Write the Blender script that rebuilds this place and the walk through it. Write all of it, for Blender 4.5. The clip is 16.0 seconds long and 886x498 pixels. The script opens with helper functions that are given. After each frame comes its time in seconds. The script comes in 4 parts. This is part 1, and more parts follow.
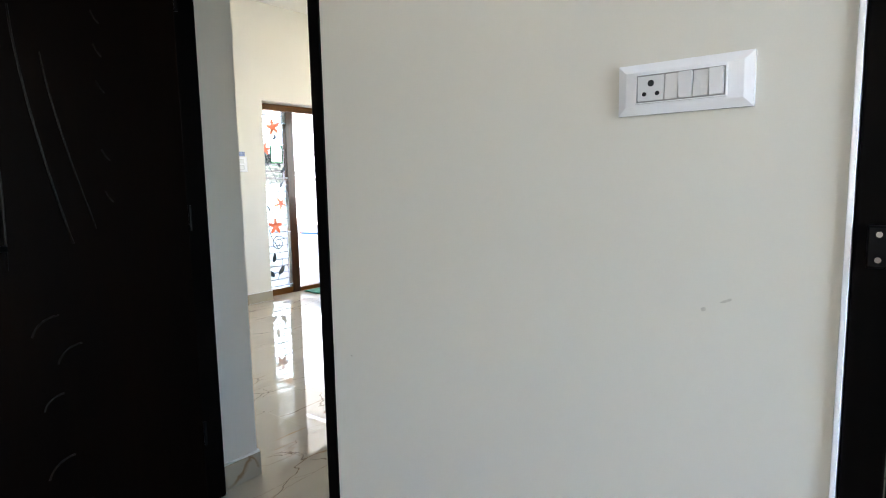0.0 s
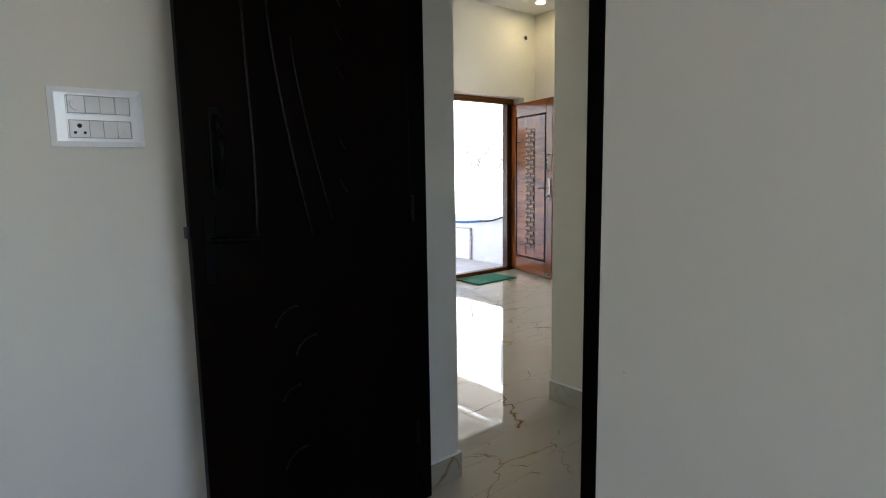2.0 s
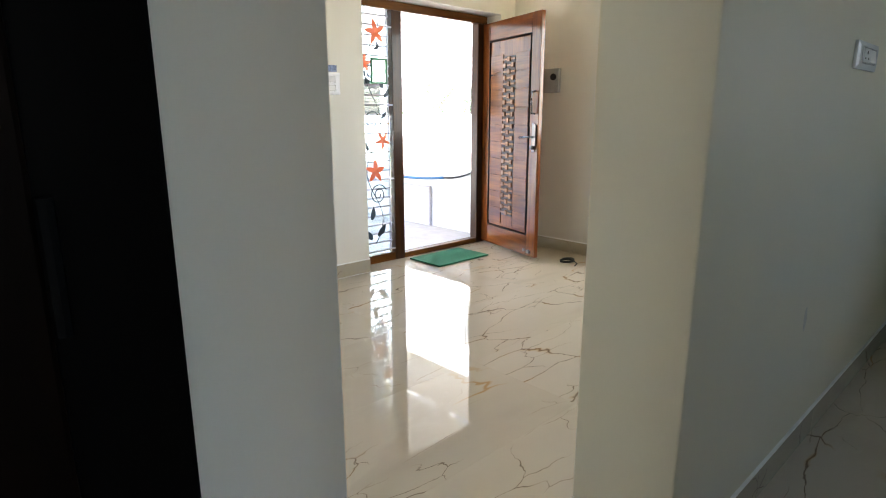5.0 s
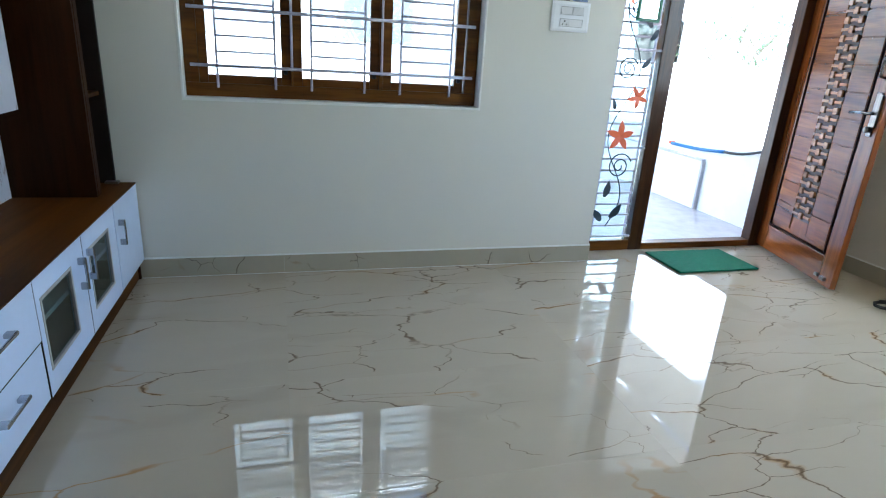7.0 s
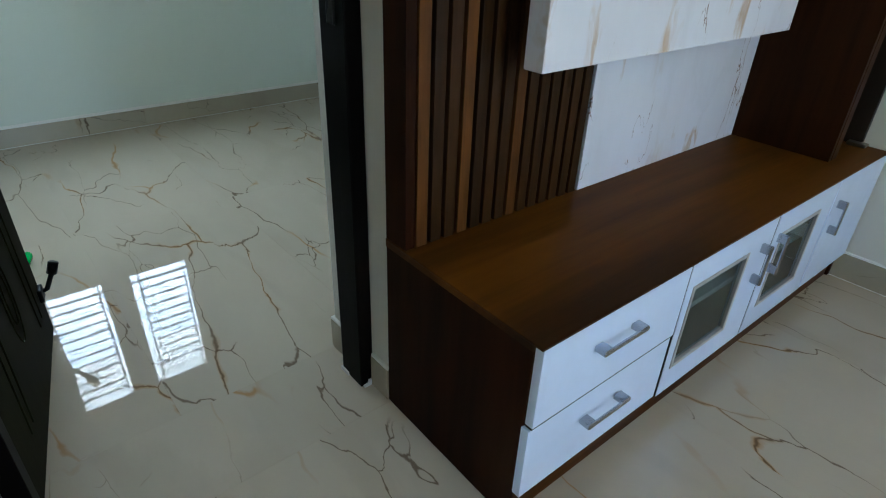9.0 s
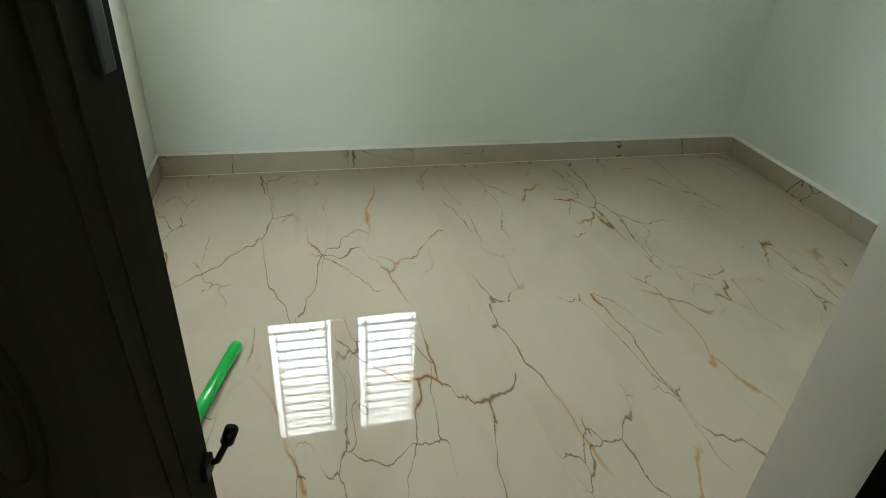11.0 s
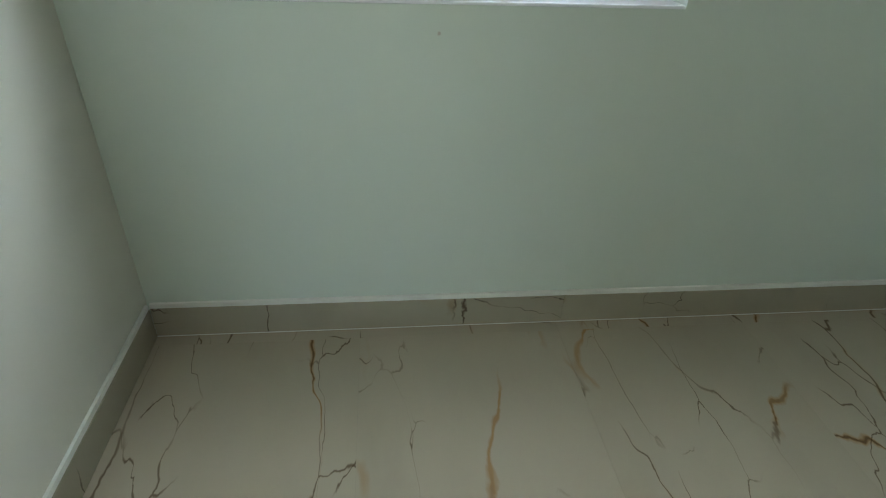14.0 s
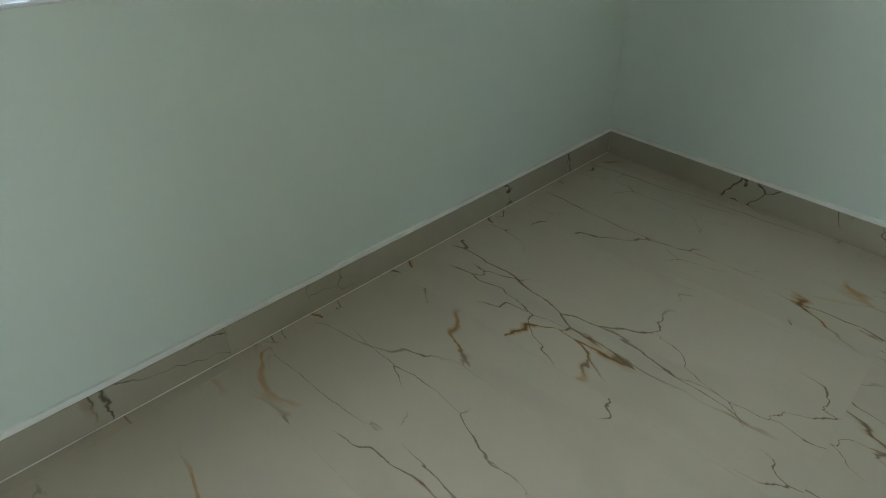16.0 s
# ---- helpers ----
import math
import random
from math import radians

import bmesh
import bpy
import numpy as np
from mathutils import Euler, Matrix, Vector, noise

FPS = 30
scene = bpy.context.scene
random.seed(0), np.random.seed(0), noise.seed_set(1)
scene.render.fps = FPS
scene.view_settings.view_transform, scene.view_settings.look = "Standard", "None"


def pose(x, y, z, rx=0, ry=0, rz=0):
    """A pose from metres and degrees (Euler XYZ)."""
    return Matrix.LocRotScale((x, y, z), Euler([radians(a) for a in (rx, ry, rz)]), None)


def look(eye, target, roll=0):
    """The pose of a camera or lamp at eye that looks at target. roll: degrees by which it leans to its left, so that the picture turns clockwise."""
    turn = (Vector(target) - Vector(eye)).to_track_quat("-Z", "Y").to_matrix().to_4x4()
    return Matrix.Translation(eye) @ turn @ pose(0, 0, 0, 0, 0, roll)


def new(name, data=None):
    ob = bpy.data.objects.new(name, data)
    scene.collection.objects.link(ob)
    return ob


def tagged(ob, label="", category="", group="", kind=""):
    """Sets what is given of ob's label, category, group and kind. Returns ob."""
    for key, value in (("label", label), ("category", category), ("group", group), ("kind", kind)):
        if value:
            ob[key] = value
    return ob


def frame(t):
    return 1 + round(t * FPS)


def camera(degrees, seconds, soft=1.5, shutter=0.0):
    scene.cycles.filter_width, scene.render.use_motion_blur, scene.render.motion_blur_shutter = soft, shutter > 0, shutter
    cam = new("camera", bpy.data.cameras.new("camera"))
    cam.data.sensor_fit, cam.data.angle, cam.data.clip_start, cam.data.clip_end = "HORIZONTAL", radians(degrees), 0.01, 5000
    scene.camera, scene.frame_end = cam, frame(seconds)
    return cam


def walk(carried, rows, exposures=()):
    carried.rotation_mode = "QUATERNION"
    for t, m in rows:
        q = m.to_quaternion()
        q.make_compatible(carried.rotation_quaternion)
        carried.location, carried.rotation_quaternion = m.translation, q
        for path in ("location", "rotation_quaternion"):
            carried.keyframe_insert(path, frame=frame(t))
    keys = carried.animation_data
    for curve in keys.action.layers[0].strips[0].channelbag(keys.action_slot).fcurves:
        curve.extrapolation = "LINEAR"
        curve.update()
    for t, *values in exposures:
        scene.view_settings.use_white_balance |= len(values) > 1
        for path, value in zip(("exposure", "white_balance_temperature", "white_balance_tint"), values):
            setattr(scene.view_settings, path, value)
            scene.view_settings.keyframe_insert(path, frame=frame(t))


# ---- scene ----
cam = camera(75.2, 16.0, 1.1)
PATH = [
    (0, (0.31, 0.006, 1.208), (1.871, 1.233, 0.974), -1.1),
    (0.5, (0.078, 0.14, 1.207), (1.491, 1.54, 0.995), -1.5),
    (1, (0.005, 0.189, 1.215), (1.325, 1.673, 0.983), -1.0),
    (1.5, (0.068, 0.28, 1.21), (1.322, 1.816, 0.951), -0.8),
    (2, (0.19, 0.402, 1.22), (1.457, 1.926, 0.952), -0.9),
    (2.5, (0.311, 0.618, 1.178), (1.608, 2.112, 0.887), -0.9),
    (3, (0.472, 0.832, 1.155), (1.79, 2.303, 0.84), -1.3),
    (3.5, (0.669, 1.057, 1.153), (2.016, 2.493, 0.801), -1.4),
    (5.8, (1.673, 1.709, 1.203), (2.98, 3.138, 0.704), 0.9),
    (6, (1.768, 1.746, 1.194), (3.016, 3.225, 0.689), 1.3),
    (6.5, (1.94, 1.896, 1.18), (2.879, 3.569, 0.615), 2.8),
    (7, (2.042, 2.062, 1.209), (2.571, 3.876, 0.552), 3.7),
    (7.5, (2.052, 2.209, 1.187), (2.077, 4.061, 0.433), 4.0),
    (8, (2.001, 2.413, 1.177), (1.553, 4.18, 0.353), 4.1),
    (8.5, (1.876, 2.581, 1.144), (0.957, 4.102, 0.226), 4.3),
    (9, (1.786, 2.722, 1.146), (0.48, 3.858, 0.144), 2.3),
    (9.5, (1.573, 2.83, 1.147), (0.06, 3.658, 0.134), 2.0),
    (9.7, (1.487, 2.853, 1.134), (-0.073, 3.595, 0.126), 2.3),
    (11.8, (0.416, 2.976, 1.117), (-1.261, 3.314, 0.079), 4.1),
    (12, (0.311, 2.953, 1.107), (-1.365, 3.243, 0.054), 4.2),
    (12.5, (0.089, 2.942, 1.114), (-1.597, 3.181, 0.065), 3.7),
    (13, (-0.118, 2.968, 1.121), (-1.813, 3.182, 0.081), 3.2),
    (13.5, (-0.316, 2.996, 1.125), (-2.001, 3.188, 0.065), 2.8),
    (14, (-0.555, 2.994, 1.151), (-2.221, 3.201, 0.064), 2.5),
    (14.5, (-0.698, 3.023, 1.136), (-2.326, 3.313, 0.011), 1.8),
    (15, (-0.726, 3.075, 1.117), (-2.316, 3.566, 0.008), 1.2),
    (15.5, (-0.727, 3.121, 1.106), (-2.16, 3.974, 0.001), 0.6),
    (16, (-0.653, 3.137, 1.089), (-1.852, 4.313, 0.004), -1.0),
]
EXPOSURES = [(0, 3.92, 5650, 8), (0.5, 3.43, 5720, 9), (1.5, 3.13, 5650, 8), (2.5, 2.90, 5700, 7), (3.0, 3.05, 5850, 7), (3.5, 3.25, 6000, 8), (6, 3.55, 5500, 7), (7, 3.32, 4850, 2), (7.5, 3.04, 4750, 1), (8, 3.12, 4800, 3), (8.5, 3.22, 5050, 4), (9, 3.51, 5150, 0), (9.7, 3.76, 5750, -1), (12, 4.06, 6250, 2), (13, 3.60, 6050, -2), (14, 3.40, 5850, -1), (16, 3.55, 5750, 1)]
walk(cam, [(t, look(eye, target, roll)) for t, eye, target, roll in PATH], EXPOSURES)

# ---- light ----
world = bpy.data.worlds.new("world")
scene.world = world
world.use_nodes = True
wn, wl = world.node_tree.nodes, world.node_tree.links
sky = wn.new("ShaderNodeTexSky")
sky.sky_type, sky.sun_disc = "NISHITA", False
sky.sun_elevation, sky.sun_rotation = radians(58), radians(172)
sky.air_density, sky.dust_density = 1.0, 2.5
wl.new(sky.outputs["Color"], wn["Background"].inputs["Color"])
wn["Background"].inputs["Strength"].default_value = 0.15
sun = new("sun", bpy.data.lights.new("sun", "SUN"))
sun.data.energy, sun.data.angle, sun.data.color = 4.6, radians(0.5), (1.0, 0.95, 0.88)
sun.matrix_world = look((0, 0, 20), (-0.74, 5.25, 11.52))


def sky_lamp(name, m, w, h, watts, colour, spread=180):
    """Skylight that comes in through an opening."""
    d = bpy.data.lights.new(name, "AREA")
    d.shape, d.size, d.size_y, d.energy, d.color = "RECTANGLE", w, h, watts, colour
    d.spread = radians(spread)
    ob = new(name, d)
    ob.matrix_world = m
    return ob


# assumed, unseen windows behind the walker and in the lobby; then hall window, far bedroom window
sky_lamp("skylight", look((0.6, -1.72, 1.35), (0.5, 0, 0.3)), 1.2, 0.75, 0.27, (0.42, 0.74, 1.0), 150)
sky_lamp("skylight", look((-2.33, 0.1, 1.4), (0, 0.3, 0.8)), 1.2, 0.9, 0.52, (1.0, 0.965, 0.92), 150)
sky_lamp("skylight", look((5.18, 0.25, 1.55), (0, 0.6, 1.3)), 0.65, 0.85, 0.21, (0.55, 0.82, 1.0))
sky_lamp("skylight", look((2.339, 5.33, 1.52), (2.339, 0, 1.3)), 1.36, 1.06, 0.50, (0.97, 0.98, 1.0))
sky_lamp("skylight", look((5.75, 3.27, 1.55), (0, 3.5, 1.2)), 1.15, 1.1, 2.7, (1.0, 0.93, 0.80))
sky_lamp("skylight", look((-2.13, 3.16, 1.55), (0, 3.16, 1.4)), 0.98, 1.06, 3.5, (0.97, 0.985, 1.0))

# ---- materials ----


def material(name):
    m = bpy.data.materials.new(name)
    m.use_nodes = True
    return m, m.node_tree.nodes, m.node_tree.links, m.node_tree.nodes["Principled BSDF"]


def node(n, kind, **values):
    k = n.new(kind)
    for key, value in values.items():
        k.inputs[key.replace("_", " ")].default_value = value
    return k


def ramp(n, l, source, stops):
    r = n.new("ShaderNodeValToRGB")
    e = r.color_ramp.elements
    while len(e) < len(stops):
        e.new(0.5)
    for k, (at, c) in zip(e, stops):
        k.position, k.color = at, (*c, 1)
    l.new(source, r.inputs[0])
    return r.outputs[0]


def mapped(n, l, scale=(1, 1, 1), shuffle=True):
    """Object coordinates, moved at random from object to object."""
    tc, mp, oi = n.new("ShaderNodeTexCoord"), n.new("ShaderNodeMapping"), n.new("ShaderNodeObjectInfo")
    mp.inputs["Scale"].default_value = scale
    if shuffle:
        mul = n.new("ShaderNodeVectorMath")
        mul.operation = "SCALE"
        mul.inputs[0].default_value = (17.3, 31.7, 11.9)
        l.new(oi.outputs["Random"], mul.inputs["Scale"])
        l.new(mul.outputs[0], mp.inputs["Location"])
    l.new(tc.outputs["Object"], mp.inputs["Vector"])
    return mp.outputs[0]


def noise_of(n, l, vec, scale, detail=4, rough=0.55, distortion=0.0):
    k = node(n, "ShaderNodeTexNoise", Scale=scale, Detail=detail, Roughness=rough, Distortion=distortion)
    l.new(vec, k.inputs["Vector"])
    return k.outputs["Fac"]


def mix(n, l, fac, a, b, kind="MIX"):
    k = n.new("ShaderNodeMix")
    k.data_type, k.blend_type = "RGBA", kind
    for i, v in ((0, fac), (6, a), (7, b)):
        if isinstance(v, (int, float)):
            k.inputs[i].default_value = v
        elif isinstance(v, tuple):
            k.inputs[i].default_value = (*v, 1)
        else:
            l.new(v, k.inputs[i])
    return k.outputs[2]


def bump(n, l, b, height, strength, distance):
    k = node(n, "ShaderNodeBump", Strength=strength, Distance=distance)
    l.new(height, k.inputs["Height"])
    l.new(k.outputs[0], b.inputs["Normal"])


def plain(name, colour, rough, metal=0.0, vary=0.06, scale=30, coat=0.0, bumpy=0.0):
    m, n, l, b = material(name)
    v = mapped(n, l)
    f = noise_of(n, l, v, scale, 5)
    lo = tuple(c * (1 - vary) for c in colour)
    hi = tuple(min(1, c * (1 + vary)) for c in colour)
    l.new(ramp(n, l, f, [(0.3, lo), (0.7, hi)]), b.inputs["Base Color"])
    rr = node(n, "ShaderNodeMapRange", From_Min=0.3, From_Max=0.7, To_Min=max(0.02, rough * 0.85), To_Max=min(1, rough * 1.15))
    l.new(noise_of(n, l, v, scale * 0.3, 3), rr.inputs["Value"])
    l.new(rr.outputs[0], b.inputs["Roughness"])
    b.inputs["Metallic"].default_value = metal
    b.inputs["Coat Weight"].default_value = coat
    b.inputs["Coat Roughness"].default_value = 0.08
    if bumpy:
        bump(n, l, b, noise_of(n, l, v, scale * 4, 4), 0.3, bumpy)
    return m


def paint(name, colour, seed):
    """Rolled emulsion on plaster: slight trowel waves, faint smudges, roller stipple."""
    m, n, l, b = material(name)
    v = mapped(n, l, shuffle=False)
    broad, fine = noise_of(n, l, v, 0.9 + seed * 0.1, 3), noise_of(n, l, v, 260, 2)
    smudge = noise_of(n, l, v, 3.1 + seed, 6, 0.7)
    lo = tuple(c * 0.96 for c in colour)
    base = ramp(n, l, broad, [(0.3, lo), (0.7, colour)])
    mask = ramp(n, l, smudge, [(0.68, (0, 0, 0)), (0.8, (0.3, 0.3, 0.3))])
    l.new(mix(n, l, mask, base, tuple(c * 0.8 for c in colour)), b.inputs["Base Color"])
    b.inputs["Roughness"].default_value = 0.55
    add = n.new("ShaderNodeMath")
    add.operation = "MULTIPLY_ADD"
    add.inputs[1].default_value = 0.15
    l.new(fine, add.inputs[0])
    l.new(noise_of(n, l, v, 4, 3), add.inputs[2])
    bump(n, l, b, add.outputs[0], 0.25, 0.004)
    return m


def marble(name, base_a, base_b, rough, vein_dark, vein_gold, amount=1.0, stretch=(0.6, 1.15, 1.0), size=1.0, coat=0.0, widths=(0.028, 0.0075, 0.0085), gates=(0.56, 0.50, 0.50), ghost=0.16, wave=0.003, rag=0.035):
    """Polished stone tile: broken brown veins of uneven width, rusty clouds, faint grey ghosts of veins."""
    m, n, l, b = material(name)
    v = mapped(n, l, stretch)

    def shifted(source, scale, detail, reach):
        warp = node(n, "ShaderNodeTexNoise", Scale=scale * size, Detail=detail, Roughness=0.55)
        l.new(source, warp.inputs["Vector"])
        off = n.new("ShaderNodeVectorMath")
        off.operation = "MULTIPLY_ADD"
        off.inputs[1].default_value = (reach, reach, reach)
        l.new(warp.outputs["Color"], off.inputs[0])
        l.new(source, off.inputs[2])
        return off.outputs[0]

    w = shifted(shifted(v, 3.2, 3, 0.22), 17.0, 3, rag)
    swell = node(n, "ShaderNodeMapRange", From_Min=0.32, From_Max=0.70, To_Min=0.3, To_Max=1.6)
    l.new(noise_of(n, l, w, 7.5 * size, 3, 0.6), swell.inputs["Value"])

    def vein(scale, width, gate_scale, gate_at, soft, top=1.0):
        a = node(n, "ShaderNodeTexVoronoi", Scale=scale)
        a.feature = "DISTANCE_TO_EDGE"
        l.new(w, a.inputs["Vector"])
        thin = n.new("ShaderNodeMath")
        thin.operation = "DIVIDE"
        l.new(a.outputs[0], thin.inputs[0])
        l.new(swell.outputs[0], thin.inputs[1])
        line = node(n, "ShaderNodeMapRange", From_Min=width * 0.25, From_Max=width, To_Min=1.0, To_Max=0.0)
        l.new(thin.outputs[0], line.inputs["Value"])
        gate = node(n, "ShaderNodeMapRange", From_Min=gate_at, From_Max=gate_at + soft, To_Min=0.0, To_Max=amount * top)
        l.new(noise_of(n, l, w, gate_scale, 2, 0.5), gate.inputs["Value"])
        t = n.new("ShaderNodeMath")
        t.operation = "MULTIPLY"
        l.new(line.outputs[0], t.inputs[0])
        l.new(gate.outputs[0], t.inputs[1])
        return t.outputs[0]

    cloud = ramp(n, l, noise_of(n, l, v, 1.4 * size, 6, 0.6), [(0.3, base_a), (0.7, base_b)])
    grey = tuple(k * 0.62 for k in base_a)
    c = mix(n, l, vein(1.6 * size, 0.09, 1.9 * size, 0.46, 0.2, ghost), cloud, grey)
    c = mix(n, l, vein(2.4 * size, widths[0], 3.4 * size, gates[0], 0.10), c, vein_gold)
    c = mix(n, l, vein(2.4 * size, widths[1], 2.1 * size, gates[1], 0.06), c, vein_dark)
    c = mix(n, l, vein(4.4 * size, widths[2], 3.3 * size, gates[2], 0.06), c, vein_dark)
    l.new(c, b.inputs["Base Color"])
    rr = node(n, "ShaderNodeMapRange", From_Min=0.3, From_Max=0.7, To_Min=rough * 0.8, To_Max=rough * 1.3)
    l.new(noise_of(n, l, v, 2.0, 5, 0.6), rr.inputs["Value"])
    l.new(rr.outputs[0], b.inputs["Roughness"])
    b.inputs["IOR"].default_value = 1.43
    b.inputs["Coat Weight"].default_value = coat
    b.inputs["Coat Roughness"].default_value = 0.03
    bump(n, l, b, noise_of(n, l, v, 2.6, 1), wave, 0.004)
    return m


def wood(name, dark, light, rough, along="z", scale=1.0, coat=0.0):
    """Grain that runs along one axis."""
    m, n, l, b = material(name)
    s = {"x": (0.6, 9, 9), "y": (9, 0.6, 9), "z": (9, 9, 0.6)}[along]
    v = mapped(n, l, tuple(k * scale for k in s))
    grain, fine = noise_of(n, l, v, 1.6, 6, 0.6, 0.6), noise_of(n, l, v, 9, 4, 0.6)
    base = ramp(n, l, grain, [(0.3, dark), (0.52, tuple((p + q) / 2 for p, q in zip(dark, light))), (0.72, light)])
    pores = ramp(n, l, fine, [(0.35, (0.72, 0.72, 0.72)), (0.55, (1, 1, 1))])
    l.new(mix(n, l, 1.0, base, pores, "MULTIPLY"), b.inputs["Base Color"])
    b.inputs["Roughness"].default_value = rough
    b.inputs["Coat Weight"].default_value = coat
    b.inputs["Coat Roughness"].default_value = 0.06
    bump(n, l, b, fine, 0.12, 0.0015)
    return m


WALL = paint("wall_paint", (0.70, 0.68, 0.61), 0)
WALL_B = paint("bedroom_paint", (0.69, 0.752, 0.685), 1)
# wall_3 only: a yellower tone than WALL
WALL_C = paint("yellower_wall_paint", (0.68, 0.63, 0.48), 3)
CEIL = paint("ceiling_paint", (0.80, 0.78, 0.74), 2)
FLOOR = marble("floor_marble", (0.43, 0.375, 0.285), (0.475, 0.415, 0.325), 0.012, (0.095, 0.058, 0.028), (0.36, 0.205, 0.065), 0.76, stretch=(0.46, 1.2, 1.0), widths=(0.019, 0.0085, 0.0080), gates=(0.53, 0.48, 0.515), ghost=0.24, wave=0.0018)
SKIRT = marble("skirting_marble", (0.37, 0.335, 0.255), (0.43, 0.39, 0.30), 0.16, (0.07, 0.045, 0.025), (0.26, 0.18, 0.09), 0.85, stretch=(1, 1, 1), gates=(0.60, 0.54, 0.56))
PUTTY = plain("white_putty", (0.80, 0.80, 0.76), 0.7, vary=0.05, scale=12)
JOINT = plain("tile_joint", (0.35, 0.31, 0.24), 0.5)
PANEL = marble("marble_laminate", (0.68, 0.68, 0.74), (0.77, 0.78, 0.86), 0.12, (0.16, 0.085, 0.045), (0.50, 0.36, 0.24), 0.85, (1.0, 1.7, 0.55), 1.3, widths=(0.115, 0.013, 0.010), gates=(0.55, 0.585, 0.60), ghost=0.12, rag=0.10)
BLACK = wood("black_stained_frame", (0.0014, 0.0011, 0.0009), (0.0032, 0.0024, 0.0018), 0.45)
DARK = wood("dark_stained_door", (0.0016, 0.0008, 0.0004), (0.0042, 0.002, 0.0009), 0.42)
DARK_OLIVE = wood("olive_dark_door", (0.006, 0.0056, 0.0018), (0.011, 0.0102, 0.0036), 0.6)
GLINT = wood("lacquered_dark_moulding", (0.003, 0.0018, 0.001), (0.007, 0.004, 0.002), 0.30)
GLINT.node_tree.nodes["Principled BSDF"].inputs["Specular IOR Level"].default_value = 0.2
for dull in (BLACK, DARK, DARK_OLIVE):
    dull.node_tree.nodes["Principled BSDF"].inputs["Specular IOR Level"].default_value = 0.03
TEAK = wood("polished_teak", (0.10, 0.026, 0.005), (0.29, 0.084, 0.014), 0.22, coat=0.9)
TEAK_X = wood("polished_teak_rail", (0.10, 0.026, 0.005), (0.29, 0.084, 0.014), 0.22, "x", coat=0.9)
LACQUER = wood("lacquered_carving", (0.24, 0.10, 0.045), (0.46, 0.22, 0.10), 0.2, "x", coat=0.5)
FRAME = wood("window_teak", (0.065, 0.025, 0.004), (0.18, 0.068, 0.009), 0.35, "x", coat=0.1)
FRAME_Z = wood("entrance_teak", (0.028, 0.010, 0.003), (0.080, 0.029, 0.006), 0.3, "z", coat=0.12)
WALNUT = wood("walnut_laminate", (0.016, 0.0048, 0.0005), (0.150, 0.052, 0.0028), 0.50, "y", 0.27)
# upright copies of the walnut, darkened to carry the shade of the sides
WALNUT_Z = wood("walnut_laminate_shaded", (0.009, 0.0026, 0.0008), (0.040, 0.011, 0.0026), 0.55, "z", 0.4)
WALNUT_U = wood("walnut_board_shaded", (0.011, 0.0032, 0.0007), (0.052, 0.016, 0.0026), 0.5, "z", 0.4)
SLAT_L = wood("light_slat", (0.072, 0.027, 0.006), (0.125, 0.048, 0.010), 0.42, "z")
SLAT_D = wood("dark_slat", (0.018, 0.0074, 0.0018), (0.050, 0.020, 0.0046), 0.45, "z")
# boards inside the open shelf, much darker than the walnut outside
SHELF_DARK = wood("dark_shelf_board", (0.008, 0.004, 0.002), (0.02, 0.010, 0.005), 0.5)
GAP = plain("dark_groove", (0.008, 0.006, 0.005), 0.8)
# white laminate; its blue tint is reflected skylight put into the colour
WHITE = plain("white_laminate_sky_tint", (0.63, 0.73, 0.94), 0.16, vary=0.015)
# cabinet's inner boards, coloured dark to give the shade inside it
INSIDE = plain("inner_board_shaded", (0.16, 0.19, 0.175), 0.6)
INNER = plain("white_board", (0.62, 0.62, 0.60), 0.5)
CHROME = plain("chrome", (0.42, 0.43, 0.47), 0.2, 1.0, 0.03)
STEEL = plain("brushed_steel", (0.20, 0.18, 0.16), 0.30, 1.0, 0.06)
BLACKMETAL = plain("black_lacquered_metal", (0.003, 0.003, 0.003), 0.3)
BLACKMETAL.node_tree.nodes["Principled BSDF"].inputs["Specular IOR Level"].default_value = 0.05
GUNMETAL = plain("black_metal", (0.008, 0.008, 0.008), 0.35, 0.3)
PLASTIC = plain("white_plastic", (0.86, 0.87, 0.90), 0.13, vary=0.01)
SWITCH = plain("white_switch", (0.70, 0.70, 0.71), 0.3, vary=0.01)
SCUFF = plain("grey_scuff", (0.52, 0.50, 0.44), 0.6, vary=0.12, scale=120)
HOLE = plain("dark_hole", (0.01, 0.01, 0.01), 0.8)
GRILLE = plain("white_enamel", (0.58, 0.57, 0.68), 0.35, vary=0.04)
GREY = plain("grey_meter_box", (0.33, 0.33, 0.33), 0.45)
LEAFMETAL = plain("dark_enamel", (0.03, 0.05, 0.07), 0.4)
CORAL = plain("orange_enamel", (0.85, 0.17, 0.06), 0.4)
MATGREEN = plain("green_mat_fibre", (0.0, 0.115, 0.055), 0.95, vary=0.35, scale=160, bumpy=0.004)
GREEN = plain("green_plastic", (0.02, 0.42, 0.06), 0.25, vary=0.08)
PLASTER = plain("outdoor_white_paint", (0.80, 0.79, 0.77), 0.75, vary=0.05, scale=5)
FACADE = plain("dark_backdrop_facade", (0.21, 0.22, 0.21), 0.8, vary=0.08, scale=2)
CREAM = plain("cream_paint", (0.52, 0.43, 0.31), 0.8, vary=0.05, scale=4)
PORCH = plain("porch_stone", (0.46, 0.44, 0.46), 0.6, vary=0.12, scale=9)
EARTH = plain("ground_earth", (0.28, 0.24, 0.19), 0.95, vary=0.2, scale=3)
